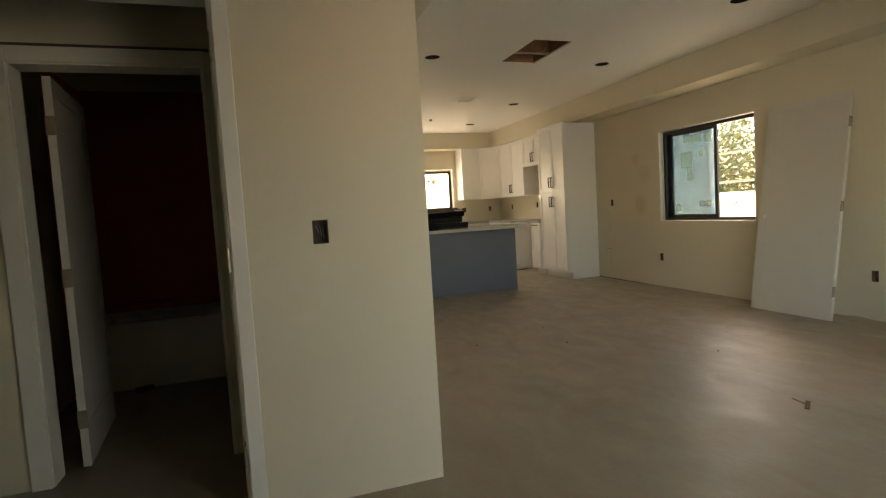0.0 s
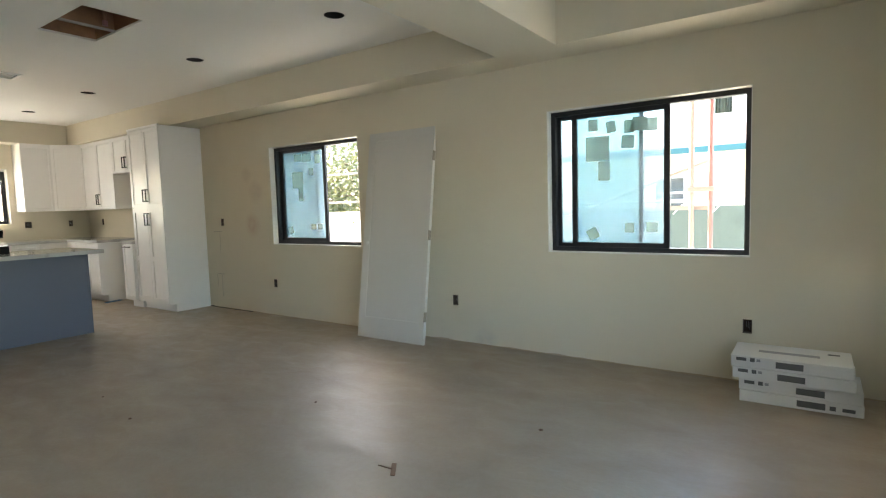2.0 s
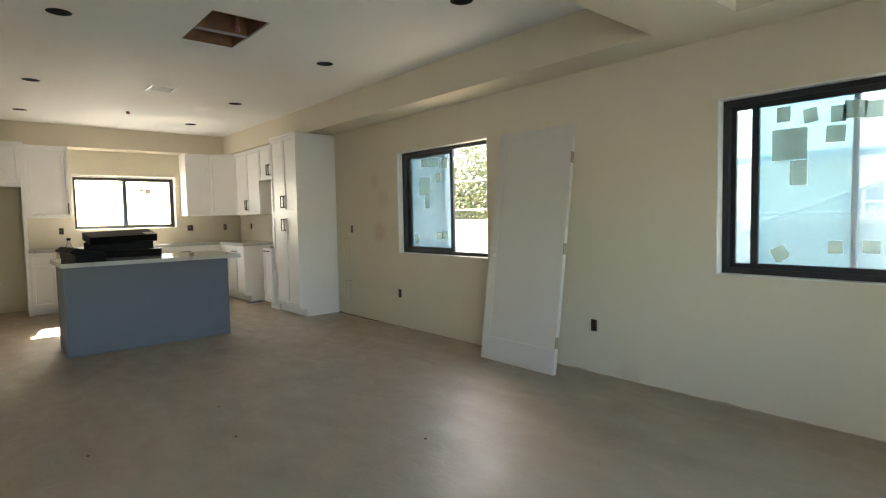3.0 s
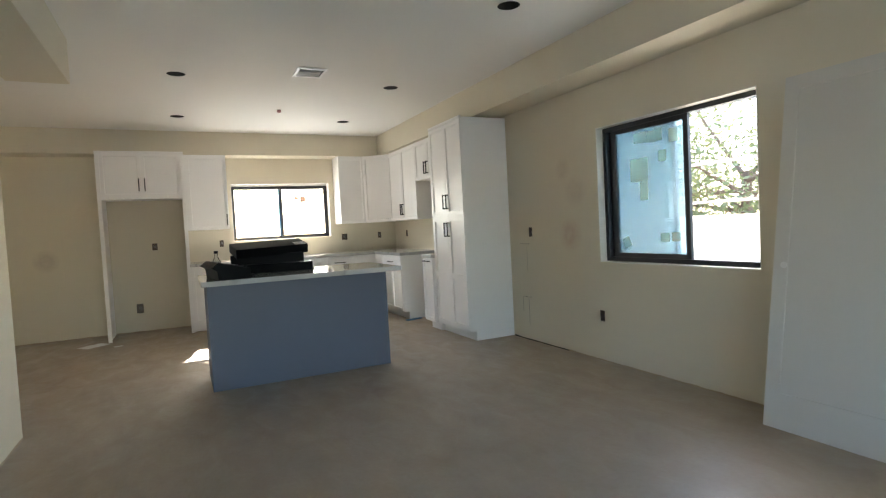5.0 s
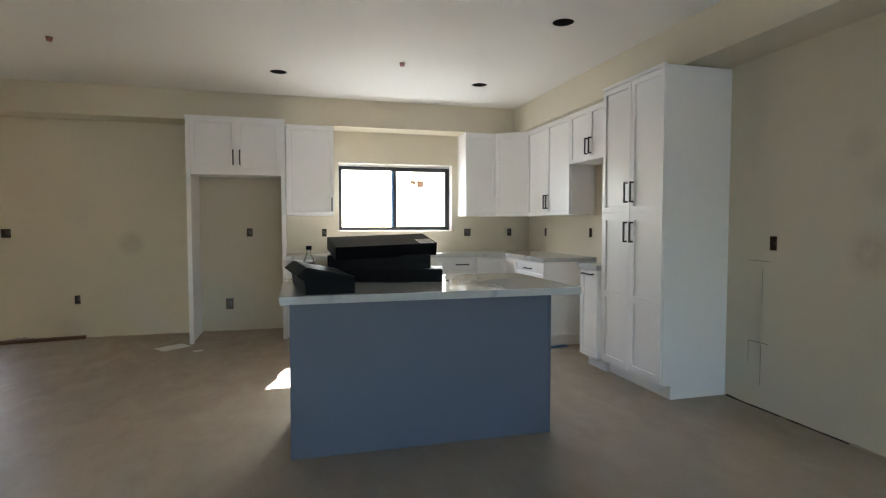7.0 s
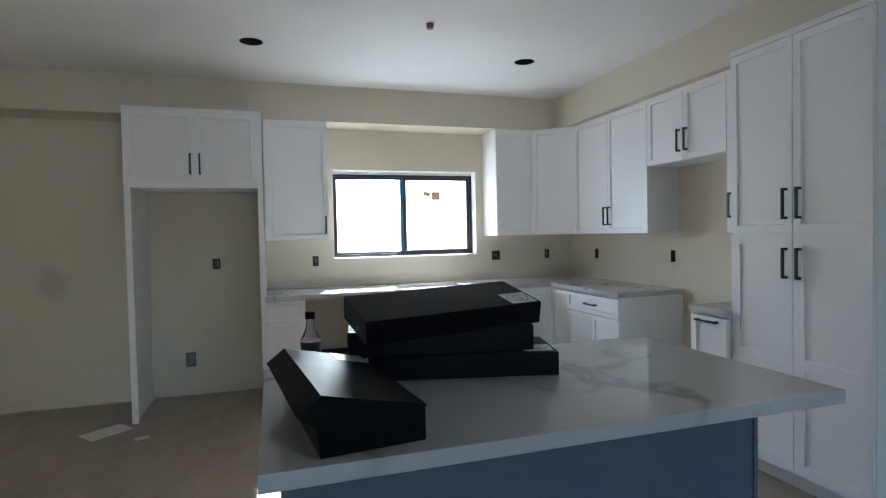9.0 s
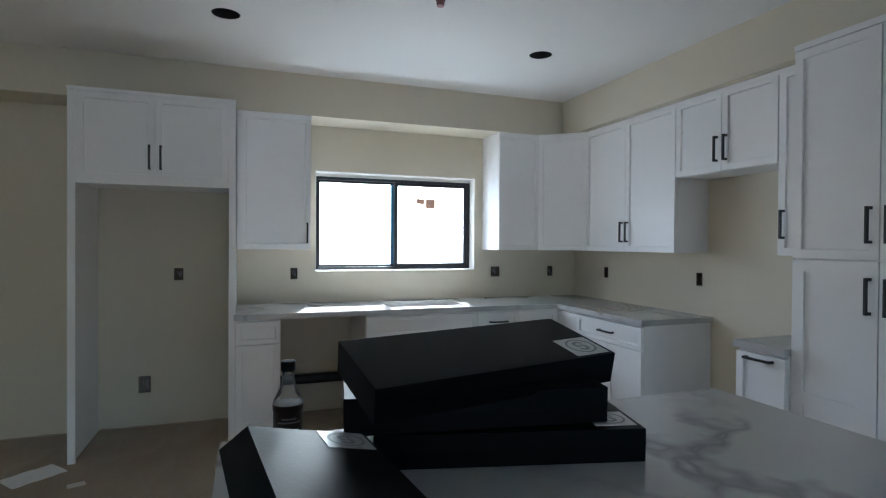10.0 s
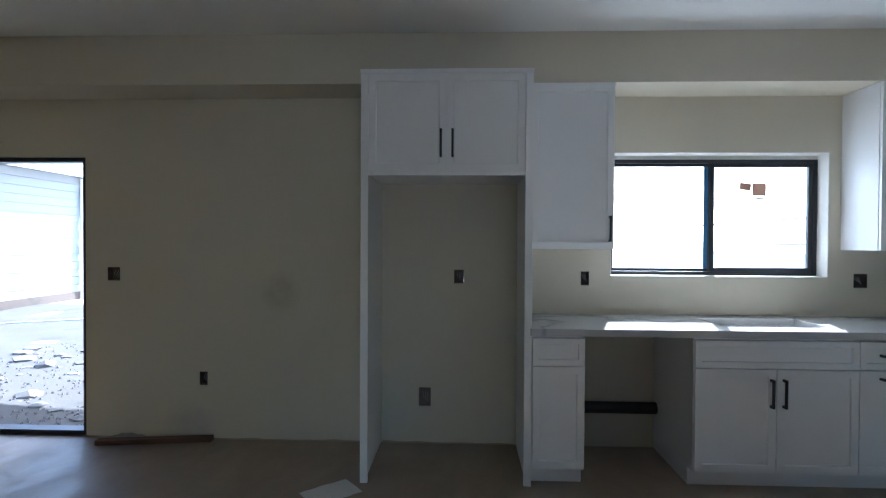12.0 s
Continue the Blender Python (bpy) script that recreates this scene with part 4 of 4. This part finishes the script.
# case with a slanted side at the island's corner
SLEEVE = material("glossy_label", (0.5, 0.5, 0.49), 0.3, var=0.1, scale=60, spec=0.5)
ob2 = thing("slanted_box", pose(1.985, 6.762, ZI, 0, 0, 6.8), "black cardboard case with a slanted side and glossy label", "box", "black boxes on the island")
turn = Matrix(((1, 0, 0, 0), (0, 0, -1, 0.545), (0, 1, 0, 0), (0, 0, 0, 1)))
part("tray", prism([(-0.004, 0.0), (0.24, 0.0), (0.24, 0.078), (0.0, 0.131), (-0.048, 0.094), (-0.012, 0.07)], 0, 0.545), BOXBLK, ob2, at=turn)
part("lid", prism([(0.243, 0.0785), (0.243, 0.0835), (0.0, 0.1375), (-0.053, 0.0975), (-0.05, 0.0945), (0.0, 0.1315)], -0.002, 0.547), BOXBLK, ob2, at=turn)
slab = part("label", box(-0.05, 0.05, -0.05, 0.05, 0, 0.001), SLEEVE, ob2, "glossy pale label with a round grey mark", at=pose(0.186, 0.493, 0.0971, 0, 12.4, 0))
part("mark", round_mark(0, 0, 0.1, 0.0016), GREYPR, slab)

CLEAR = glass_material("clear_plastic", (0.93, 0.95, 0.95), 0.03, (0.85, 0.87, 0.88), ior=1.25)
LIQ = material("dark_liquid_label", (0.05, 0.03, 0.025), 0.35, var=0.2)
bo = thing("bottle", pose(2.014, 7.54, ZI) @ Matrix.Diagonal((0.92, 0.92, 0.9, 1)), "clear plastic bottle with a black cap and dark label", "bottle")
part("glass", lathe([(0.034, 0.0), (0.037, 0.004), (0.037, 0.105), (0.0395, 0.109), (0.0395, 0.114), (0.037, 0.118), (0.039, 0.123), (0.038, 0.13), (0.032, 0.142), (0.021, 0.165), (0.0155, 0.19), (0.0145, 0.215)], 24), CLEAR, bo, smooth=True)
part("label", lathe([(0.0385, 0.012), (0.0385, 0.1), (0.0402, 0.106), (0.0402, 0.122)], 24), LIQ, bo, "dark printed label")
for k, (z, w) in enumerate(((0.085, 0.5), (0.075, 0.8), (0.055, 0.7), (0.045, 0.9), (0.03, 0.6))):
    bm = bmesh.new()
    n = 8
    for q in range(n):
        a0, a1 = (-1.57 - w + 2 * w * q / n), (-1.57 - w + 2 * w * (q + 1) / n)
        bm.faces.new([bm.verts.new((0.0389 * math.cos(a), 0.0389 * math.sin(a), z + d)) for a, d in ((a0, 0), (a1, 0), (a1, 0.004), (a0, 0.004))])
    part("print", bm, GREYPR, bo)
part("cap", lathe([(0.019, 0.21), (0.0195, 0.212), (0.0195, 0.234), (0.0175, 0.237), (0.0, 0.2375)], 24), BOXBLK, bo, "black cap")

# ---- the leaning door ----
DWID, DHGT = 0.812, 2.03
ld = thing("leaning_door", pose(4.70, 4.258, 0, 0, 0, -90) @ pose(0, 0, 0.002, -8.4, 0, 0), "white primed one-panel door leaning against the wall", "door")
bm = panelled(DWID, DHGT, 0.035, 0.115, 0.0035, 0.2)
bmesh.ops.translate(bm, verts=bm.verts[:], vec=(0, 0.035, 0))
part("leaf", bm, DOORW, ld)
for z in (0.257, 1.012, 1.755):
    h = box(DWID, DWID + 0.003, -0.002, 0.03, z - 0.045, z + 0.045)
    add_tube(h, (DWID + 0.004, -0.005, z - 0.045), (DWID + 0.004, -0.005, z + 0.045), 0.0065, 10)
    part("hinge", h, HINGE, ld, "satin metal hinge")
part("latch_bore", tube((0.06, -0.001, 0.93), (0.06, 0.036, 0.93), 0.019, 24), CARTON, ld, "pale bored hole for the lock")


# ---- cartons ----
def carton(m, w, d, h, label, dark=(), group="flooring cartons"):
    """A printed white carton; local front faces -y."""
    t = thing("carton", m, label, "carton", group)
    part("body", box(0, w, 0, d, 0, h, 0.004), CARTON, t)
    for x0, x1, z0, z1, mat in dark:
        part("print", box(x0, x1, -0.0012, 0.001, z0, z1), mat, t)
    return t


CW, CD, CH = 0.62, 0.36, 0.07
for k, (dx, dy, ry) in enumerate(((0.02, 0.0, 1.5), (0.015, 0.01, 0), (-0.02, 0.0, -1), (-0.03, 0.0, 0.5))):
    m = pose(4.60 + dy, 0.905 + dx * -1, 0.001 + k * (CH + 0.002), 0, 0, -90 + ry)
    px = 0.30 if k < 2 else 0.24
    marks = [(px, px + 0.14, 0.016, CH - 0.016, PRINT)]
    if k in (1, 3, 2):
        marks += [(0.03, 0.085, 0.04, 0.06, PRINT), (0.105, 0.13, 0.038, 0.062, PRINT), (0.14, 0.16, 0.042, 0.058, GREYPR)]
    if k == 0:
        marks += [(0.46, 0.49, 0.02, 0.045, PRINT), (0.52, 0.58, 0.022, 0.042, PRINT)]
    c = carton(m, CW, CD, CH, "white flooring carton with black print, in a stack", marks, "stacked flooring cartons")
    if k == 3:
        part("print", box(0.14, 0.46, 0.14, 0.19, CH, CH + 0.001), GREYPR, c)
        part("print", box(0.50, 0.56, 0.24, 0.27, CH, CH + 0.001), PRINT, c)

lying = carton(pose(3.65, -0.165, 0.0, 0, 0, 0), 0.60, 0.305, 0.085, "white flooring carton lying flat by the wall", (), "flooring cartons")
for y0, y1, z0, z1 in ((0.025, 0.075, 0.045, 0.05), (0.03, 0.07, 0.03, 0.035), (0.15, 0.165, 0.03, 0.056), (0.24, 0.265, 0.032, 0.056)):
    part("print", box(-0.0012, 0.001, y0, y1, z0, z1), PRINT, lying)
part("print", box(0.1, 0.22, 0.262, 0.285, 0.085, 0.086), GREYPR, lying)
part("torn_edge", box(0.06, 0.3, 0.05, 0.16, 0.085, 0.0865), PRINT, lying, "dark torn opening in the lid")
tilt = thing("carton", pose(3.71, 0.085, 0.0875, -57.3, 0, 0), "opened carton of dark grey tiles leaning on the wall", "carton", "flooring cartons")
for k in range(5):
    a = -0.0075 * k
    part("tile", box(0.004 * (k % 2), 0.565, -0.325 + 0.3 * a, a, -0.0112 * (k + 1) + 0.0004, -0.0112 * k, 0.001), SLATE, tilt, "dark grey tile")
part("shell", pierced(0, 0.575, -0.335, -0.05, -0.098, -0.053, [(0.01, 0.565, -0.325, -0.06)], axis="z"), CARTON, tilt)
part("bottom", box(0, 0.575, -0.33, -0.064, -0.1, -0.098), CARTON, tilt)
part("inner_pack", box(0.02, 0.555, -0.32, -0.065, -0.095, -0.0565), PRINT, tilt)
part("flap", box(0.0, 0.34, -0.075, 0, 0, 0.003), CARTON, tilt, "white lid flap folded over the end", at=pose(0.02, -0.334, -0.05, -25, 0, 0))
part("flap", box(0.0, 0.19, -0.075, 0, 0, 0.003), PRINT, tilt, "dark inner flap", at=pose(0.37, -0.334, -0.05, 5, 0, 0))
for y0, y1 in ((-0.315, -0.29), (-0.22, -0.195), (-0.135, -0.09)):
    part("print", box(-0.0012, 0.001, y0, y1, -0.085, -0.066), PRINT, tilt)

def ragged_edge(name, a, b, seed, label, mat=None):
    """A broken line of plaster crumbs and drips where the wallboard meets the slab."""
    rnd = random.Random(seed)
    a, b = Vector(a), Vector(b)
    way = (b - a).normalized()
    side = Vector((-way.y, way.x, 0))
    bm = bmesh.new()
    n = int((b - a).length / 0.06)
    rows = []
    for k in range(n + 1):
        p = a.lerp(b, k / n)
        h = 0.004 + 0.018 * max(0, noise.noise(Vector((k * 0.31, seed, 0)))) + 0.004 * rnd.random()
        t = 0.004 + 0.012 * max(0, noise.noise(Vector((k * 0.23, seed, 5)))) + 0.004 * rnd.random()
        rows.append([bm.verts.new(p + side * t), bm.verts.new(p + side * 0.002 + Vector((0, 0, h))), bm.verts.new(p - side * 0.002 + Vector((0, 0, h))), bm.verts.new(p - side * 0.002)])
    for p, q in zip(rows, rows[1:]):
        for i in range(3):
            bm.faces.new((p[i], q[i], q[i + 1], p[i + 1]))
    return solid(name, bm, mat or DUST, label, "plaster edge", kind="structure")


ragged_edge("trim_east", (XR, YF + 0.01, 0), (XR, 7.29, 0), 1, "ragged plaster edge at the foot of the wall")
ragged_edge("trim_gap", (XR - 0.006, 6.35, 0), (XR - 0.006, 7.27, 0), 7, "dark open gap under the wallboard", DARK)
ragged_edge("trim_north", (0.84, YB, 0), (-1.26, YB, 0), 2, "ragged plaster edge at the foot of the wall")
ragged_edge("trim_niche", (1.79, YB, 0), (0.88, YB, 0), 3, "ragged plaster edge at the foot of the wall")
ragged_edge("trim_partition", (0.72, 6.64, 0), (0.72, 2.3, 0), 4, "ragged plaster edge at the foot of the wall")

# ---- litter on the floor ----
random.seed(4)
solid("wood_strip", box(0, 0.77, -0.03, 0.03, 0, 0.035, 0.004), BOARD, "dark wood strip lying along the wall", "wood strip", at=pose(-1.08, 10.665, 0, 0, 0, 8))
wp = bmesh.new()
bmesh.ops.create_grid(wp, x_segments=16, y_segments=8, size=0.5)
for v in wp.verts:
    d = max(0.0, 1 - (v.co.length * 1.9) ** 2)
    v.co = Vector((v.co.x * 0.38, v.co.y * 0.09, 0.003 + d * (0.03 + 0.04 * abs(noise.noise(v.co * 5.3)))))
wrap = solid("plastic_wrap", wp, GREYPR, "crumpled grey wrapping by the wall", "wrapping", at=pose(-0.92, 10.755, 0, 0, 0, 2))
wrap.modifiers.new("thick", "SOLIDIFY").thickness = 0.001
pp = bmesh.new()
bmesh.ops.create_grid(pp, x_segments=10, y_segments=8, size=0.5)
for v in pp.verts:
    v.co = Vector((v.co.x * 0.29, v.co.y * 0.2, 0.003 + 0.008 * abs(noise.noise(v.co * 3.1))))
sheet = solid("paper_sheet", pp, PAPER, "crumpled white paper sheet on the floor", "paper", at=pose(0.705, 10.03, 0.0, 0, 0, 40))
solid("paper_scrap", box(-0.045, 0.045, -0.03, 0.03, 0.0005, 0.003), CARTON, "small torn scrap of pale card on the floor", "paper", at=pose(0.98, 9.82, 0, 0, 0, 20))
mod = sheet.modifiers.new("thick", "SOLIDIFY")
mod.thickness = 0.001
lf = thing("dry_leaf", pose(2.76, 2.16, 0.002), "dark curled dry leaf on the floor", "leaf")
part("blade", box(-0.05, 0.05, -0.012, 0.012, 0, 0.006, 0.003), BOARD, lf, at=pose(0, 0, 0.003, 8, -6, 35))
part("stalk", tube((0, 0, 0.006), (-0.05, 0.05, 0.035), 0.003, 8), BOARD, lf)
for x, y, r in ((2.4, 4.0, 0.012), (3.2, 3.2, 0.01), (1.7, 4.3, 0.01), (3.55, 1.75, 0.014), (2.5, 4.6, 0.008)):
    solid("debris", lathe([(r * 0.6, 0), (r, r * 0.3), (r * 0.4, r * 0.7)], 7), BOARD, "small dark crumb of building debris on the floor", "debris", "floor debris", at=pose(x, y, 0, 0, 0, x * 90))

# ---- outside ----
solid("ground", pierced(-150, 150, -150, 150, -0.3, -0.15, [(XL - 0.15, XR + 0.15, YF - 0.15, YB + 0.15)], axis="z"), GROUND, "dusty bare building site ground", "ground", kind="structure")
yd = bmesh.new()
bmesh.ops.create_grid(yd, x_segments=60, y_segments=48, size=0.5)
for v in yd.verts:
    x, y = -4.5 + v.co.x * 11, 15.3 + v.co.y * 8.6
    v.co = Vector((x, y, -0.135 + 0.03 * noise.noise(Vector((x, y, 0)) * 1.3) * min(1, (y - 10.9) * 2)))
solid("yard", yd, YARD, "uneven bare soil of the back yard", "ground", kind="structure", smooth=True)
for k in range(110):
    x, y = random.uniform(-4.8, 0.0), random.uniform(11.3, 15.5)
    r = random.uniform(0.04, 0.16)
    bm = bmesh.new()
    bmesh.ops.create_icosphere(bm, subdivisions=1, radius=r)
    for v in bm.verts:
        v.co = Vector((v.co.x * random.uniform(0.7, 1.3), v.co.y * random.uniform(0.7, 1.2), v.co.z * 0.35 * random.uniform(0.6, 1.3)))
    solid("rubble", bm, RUBBLE, "lump of broken concrete on the ground", "rubble", "rubble in the yard", at=pose(x, y, -0.15 + r * 0.2, 0, 0, random.uniform(0, 360)))

rnd = random.Random(11)
verts, faces = [], []
for k in range(1500):
    x, y = rnd.uniform(-4.6, -0.6), 11.15 + 4.6 * rnd.random() ** 1.6
    r = rnd.uniform(0.006, 0.02) * (1.6 if rnd.random() < 0.08 else 1)
    a, q = rnd.uniform(0, 6.28), len(verts)
    z = -0.128 + 0.03 * noise.noise(Vector((x, y, 0)) * 1.3)
    for j in range(4):
        verts.append((x + r * math.cos(a + j * 1.57) * rnd.uniform(0.7, 1.3), y + r * math.sin(a + j * 1.57) * rnd.uniform(0.7, 1.3), z - 0.006))
    verts.append((x + r * rnd.uniform(-0.3, 0.3), y + r * rnd.uniform(-0.3, 0.3), z + r * rnd.uniform(0.4, 0.8)))
    faces += [(q + j, q + (j + 1) % 4, q + 4) for j in range(4)]
gm = bpy.data.meshes.new("gravel")
gm.from_pydata(verts, [], faces)
gm.materials.append(RUBBLE)
tagged(new("gravel", gm), "loose grey gravel and crumbs over the yard soil", "gravel", kind="stuff")

nb = thing("neighbour_building", pose(-8.7, 20.0, 0, 0, 0, 90), "white sided low building behind the yard", "building")
for k in range(15):
    part("siding_board", box(-9, 12, -0.03 - 0.008 * (k % 2), 0.0, 0.05 + k * 0.2, 0.244 + k * 0.2), SIDING, nb)
part("plinth", box(-9, 12, -0.06, 0.4, -0.15, 0.05), PLASTB, nb, "dark stained concrete plinth")
part("core", box(-9, 12, 0.001, 5, 0.05, 3.06), SIDING, nb)
part("roof", prism([(-0.45, 3.06), (5.4, 3.06), (5.4, 3.16), (2.5, 3.7), (-0.45, 3.16)], -9.3, 12.3), ROOF, nb, at=Matrix(((0, 0, 1, 0), (1, 0, 0, 0), (0, 1, 0, 0), (0, 0, 0, 1))))
part("eave_board", box(-9.3, 12.3, -0.48, -0.45, 3.0, 3.17), TRIMW, nb)
part("downpipe", tube((0.9, -0.09, -0.15), (0.9, -0.09, 3.0), 0.04, 12), TRIMW, nb)
solid("ground_hose", tube((-7.6, 16.2, -0.12), (-4.5, 17.9, -0.12), 0.015, 8), PAPER, "pale hose lying across the yard", "hose")

hs = thing("house", pose(0, 0, 0), "cream stucco house with a teal fascia", "house")
HX = 15.7
part("wall", pierced(-12, 8.5, -0.15, 2.5, HX, HX + 0.2, [(3.3, 4.1, 1.0, 1.85), (-3, -2, 1.0, 1.85)]), STUCCO, hs)
for y, a in ((3.3, 0.8), (-3.0, 1.0)):
    w = part("window", frame_ring(y, y + a, 1.0, 1.85, HX - 0.02, HX + 0.08, 0.05, "x"), TRIMW, hs)
    part("mullion", box(HX, HX + 0.05, y + a / 2 - 0.02, y + a / 2 + 0.02, 1.05, 1.8), TRIMW, w)
    part("mullion", box(HX + 0.001, HX + 0.049, y + 0.05, y + a - 0.05, 1.4, 1.44), TRIMW, w)
    part("pane", box(HX + 0.06, HX + 0.07, y + 0.05, y + a - 0.05, 1.05, 1.8), GLASS, w)
# Backing sheet; its pale colour stands in for reflections in the panes.
part("room", box(HX + 0.25, HX + 0.3, -12, 8.5, -0.15, 2.5), SIDING, hs)
part("fascia", box(HX - 0.55, HX - 0.5, -12.3, 8.8, 2.36, 2.5), TEAL, hs, "teal painted fascia board")
part("roof", prism([(HX - 0.5, 2.46), (HX + 5, 2.46), (HX + 2.4, 3.9), (HX - 0.5, 2.56)], -12.3, 8.8), ROOF, hs, at=Matrix(((1, 0, 0, 0), (0, 0, 1, 0), (0, 1, 0, 0), (0, 0, 0, 1))))
part("side_wall", box(HX + 0.2, HX + 4.6, 8.3, 8.5, -0.15, 2.46), STUCCO, hs)

fc = thing("mesh_fence", pose(0, 0, 0), "chain-link fence hung with green privacy mesh", "fence")
for k in range(7):
    part("post", tube((7.6, -6 + 2 * k, -0.15), (7.6, -6 + 2 * k, 1.3), 0.028, 12), STEEL, fc)
part("rail", tube((7.6, -6, 1.24), (7.6, 6, 1.24), 0.02, 12), STEEL, fc)
bm = bmesh.new()
bmesh.ops.create_grid(bm, x_segments=60, y_segments=6, size=0.5)
for v in bm.verts:
    y, z = v.co.x * 12, -0.1 + (v.co.y + 0.5) * 1.28
    v.co = Vector((7.56 + 0.02 * math.sin(y * 5), y, z))
sc = part("screen", bm, MESHG, fc, "green woven privacy mesh")
sc.modifiers.new("thick", "SOLIDIFY").thickness = 0.004
for k in range(30):
    part("tie", tube((7.575, -5.8 + 0.4 * k, 1.2), (7.55, -5.7 + 0.4 * k, 1.09), 0.006, 6), PAPER, fc)

for x, y, mat, lab in ((6.35, 1.485, POSTR, "rusty pink scaffold post outside the window"), (6.35, 1.323, RED, "red painted scaffold post outside the window")):
    solid("scaffold_post", tube((x, y, -0.15), (x, y, 4.0), 0.021, 14), mat, lab, "post", "scaffold posts")
solid("scaffold_clamp", box(6.325, 6.375, 1.29, 1.52, 1.33, 1.375, 0.006), POSTW, "grey clamp bar joining the two scaffold posts", "clamp")
solid("scaffold_brace", tube((6.4, 3.4, 0.85), (6.4, 1.3, 1.64), 0.02, 10), POSTW, "pale diagonal scaffold brace", "brace")
solid("scaffold_board", box(6.38, 6.42, 1.3, 4.2, 1.16, 1.2), POSTW, "pale horizontal scaffold rail", "board")
tb = bmesh.new()
bmesh.ops.create_grid(tb, x_segments=14, y_segments=4, size=0.5)
for v in tb.verts:
    v.co = Vector((6.4 + 0.012 * math.sin(v.co.x * 40), 1.235 + v.co.x * 0.15, 2.27 + v.co.y * 0.48))
tarp = solid("tarp_strip", tb, MESHG, "green mesh strip hanging from the scaffold", "tarp")
tarp.modifiers.new("thick", "SOLIDIFY").thickness = 0.003
solid("scaffold_ledger", tube((6.396, -1.0, 2.5), (6.396, 4.2, 2.5), 0.022, 12), STEEL, "steel scaffold tube above the window", "tube")
solid("site_cone", lathe([(0.11, -0.15), (0.11, -0.13), (0.075, -0.12), (0.02, 0.3)], 20), PAPER, "small white site cone standing by the fence", "cone", at=pose(7.2, 1.75, 0))
solid("block_wall", box(8.3, 8.5, 6.2, 24, -0.15, 1.2), BLOCK, "white painted block wall beside the yard", "wall", kind="structure")
for z in (1.37, 1.91):
    solid("fence_rail", box(8.36, 8.42, 6.2, 24, z, z + 0.04), POSTW, "pale rail above the block wall", "rail", "rails above the wall")


def tree(x, y, h, r, seed, label):
    rnd = random.Random(seed)
    t = thing("tree", pose(x, y, -0.15), label, "tree", "trees beyond the wall")
    bm = tube((0, 0, 0), (0.05, 0.02, h * 0.45), 0.13, 12, 0.09)
    limbs = []
    for k in range(9):
        a = k * 2.4 + rnd.random()
        z0 = h * rnd.uniform(0.25, 0.45)
        tip = Vector((math.cos(a) * r * rnd.uniform(0.5, 0.85), math.sin(a) * r * rnd.uniform(0.5, 0.85), h * rnd.uniform(0.35, 0.95)))
        add_tube(bm, (0.03, 0.01, z0), tip, 0.05, 8, 0.015)
        limbs.append(tip)
    part("trunk", bm, BARK, t)
    verts, faces = [], []
    for k in range(9000):
        c = rnd.choice(limbs) * rnd.uniform(0.55, 1.08) + Vector((rnd.gauss(0, r * 0.22), rnd.gauss(0, r * 0.22), rnd.gauss(0, h * 0.1)))
        if c.z < 0.9:
            continue
        s = rnd.uniform(0.035, 0.07)
        d = Vector((rnd.gauss(0, 1), rnd.gauss(0, 1), rnd.gauss(0, 0.6))).normalized()
        e = d.cross(Vector((rnd.gauss(0, 1), rnd.gauss(0, 1), rnd.gauss(0, 1)))).normalized()
        i = len(verts)
        verts += [c - d * s, c + e * s * 0.45, c + d * s, c - e * s * 0.45]
        faces.append((i, i + 1, i + 2, i + 3))
    me = bpy.data.meshes.new("crown")
    me.from_pydata(verts, [], faces)
    me.materials.append(LEAF)
    cr = new("crown", me)
    cr.parent = t
    return t


tree(10.6, 8.4, 4.6, 2.2, 1, "leafy green garden tree beyond the wall")
tree(11.6, 12.4, 5.2, 2.6, 2, "leafy green garden tree beyond the wall")
tree(9.8, 10.6, 3.2, 1.6, 3, "bushy green tree beyond the wall")
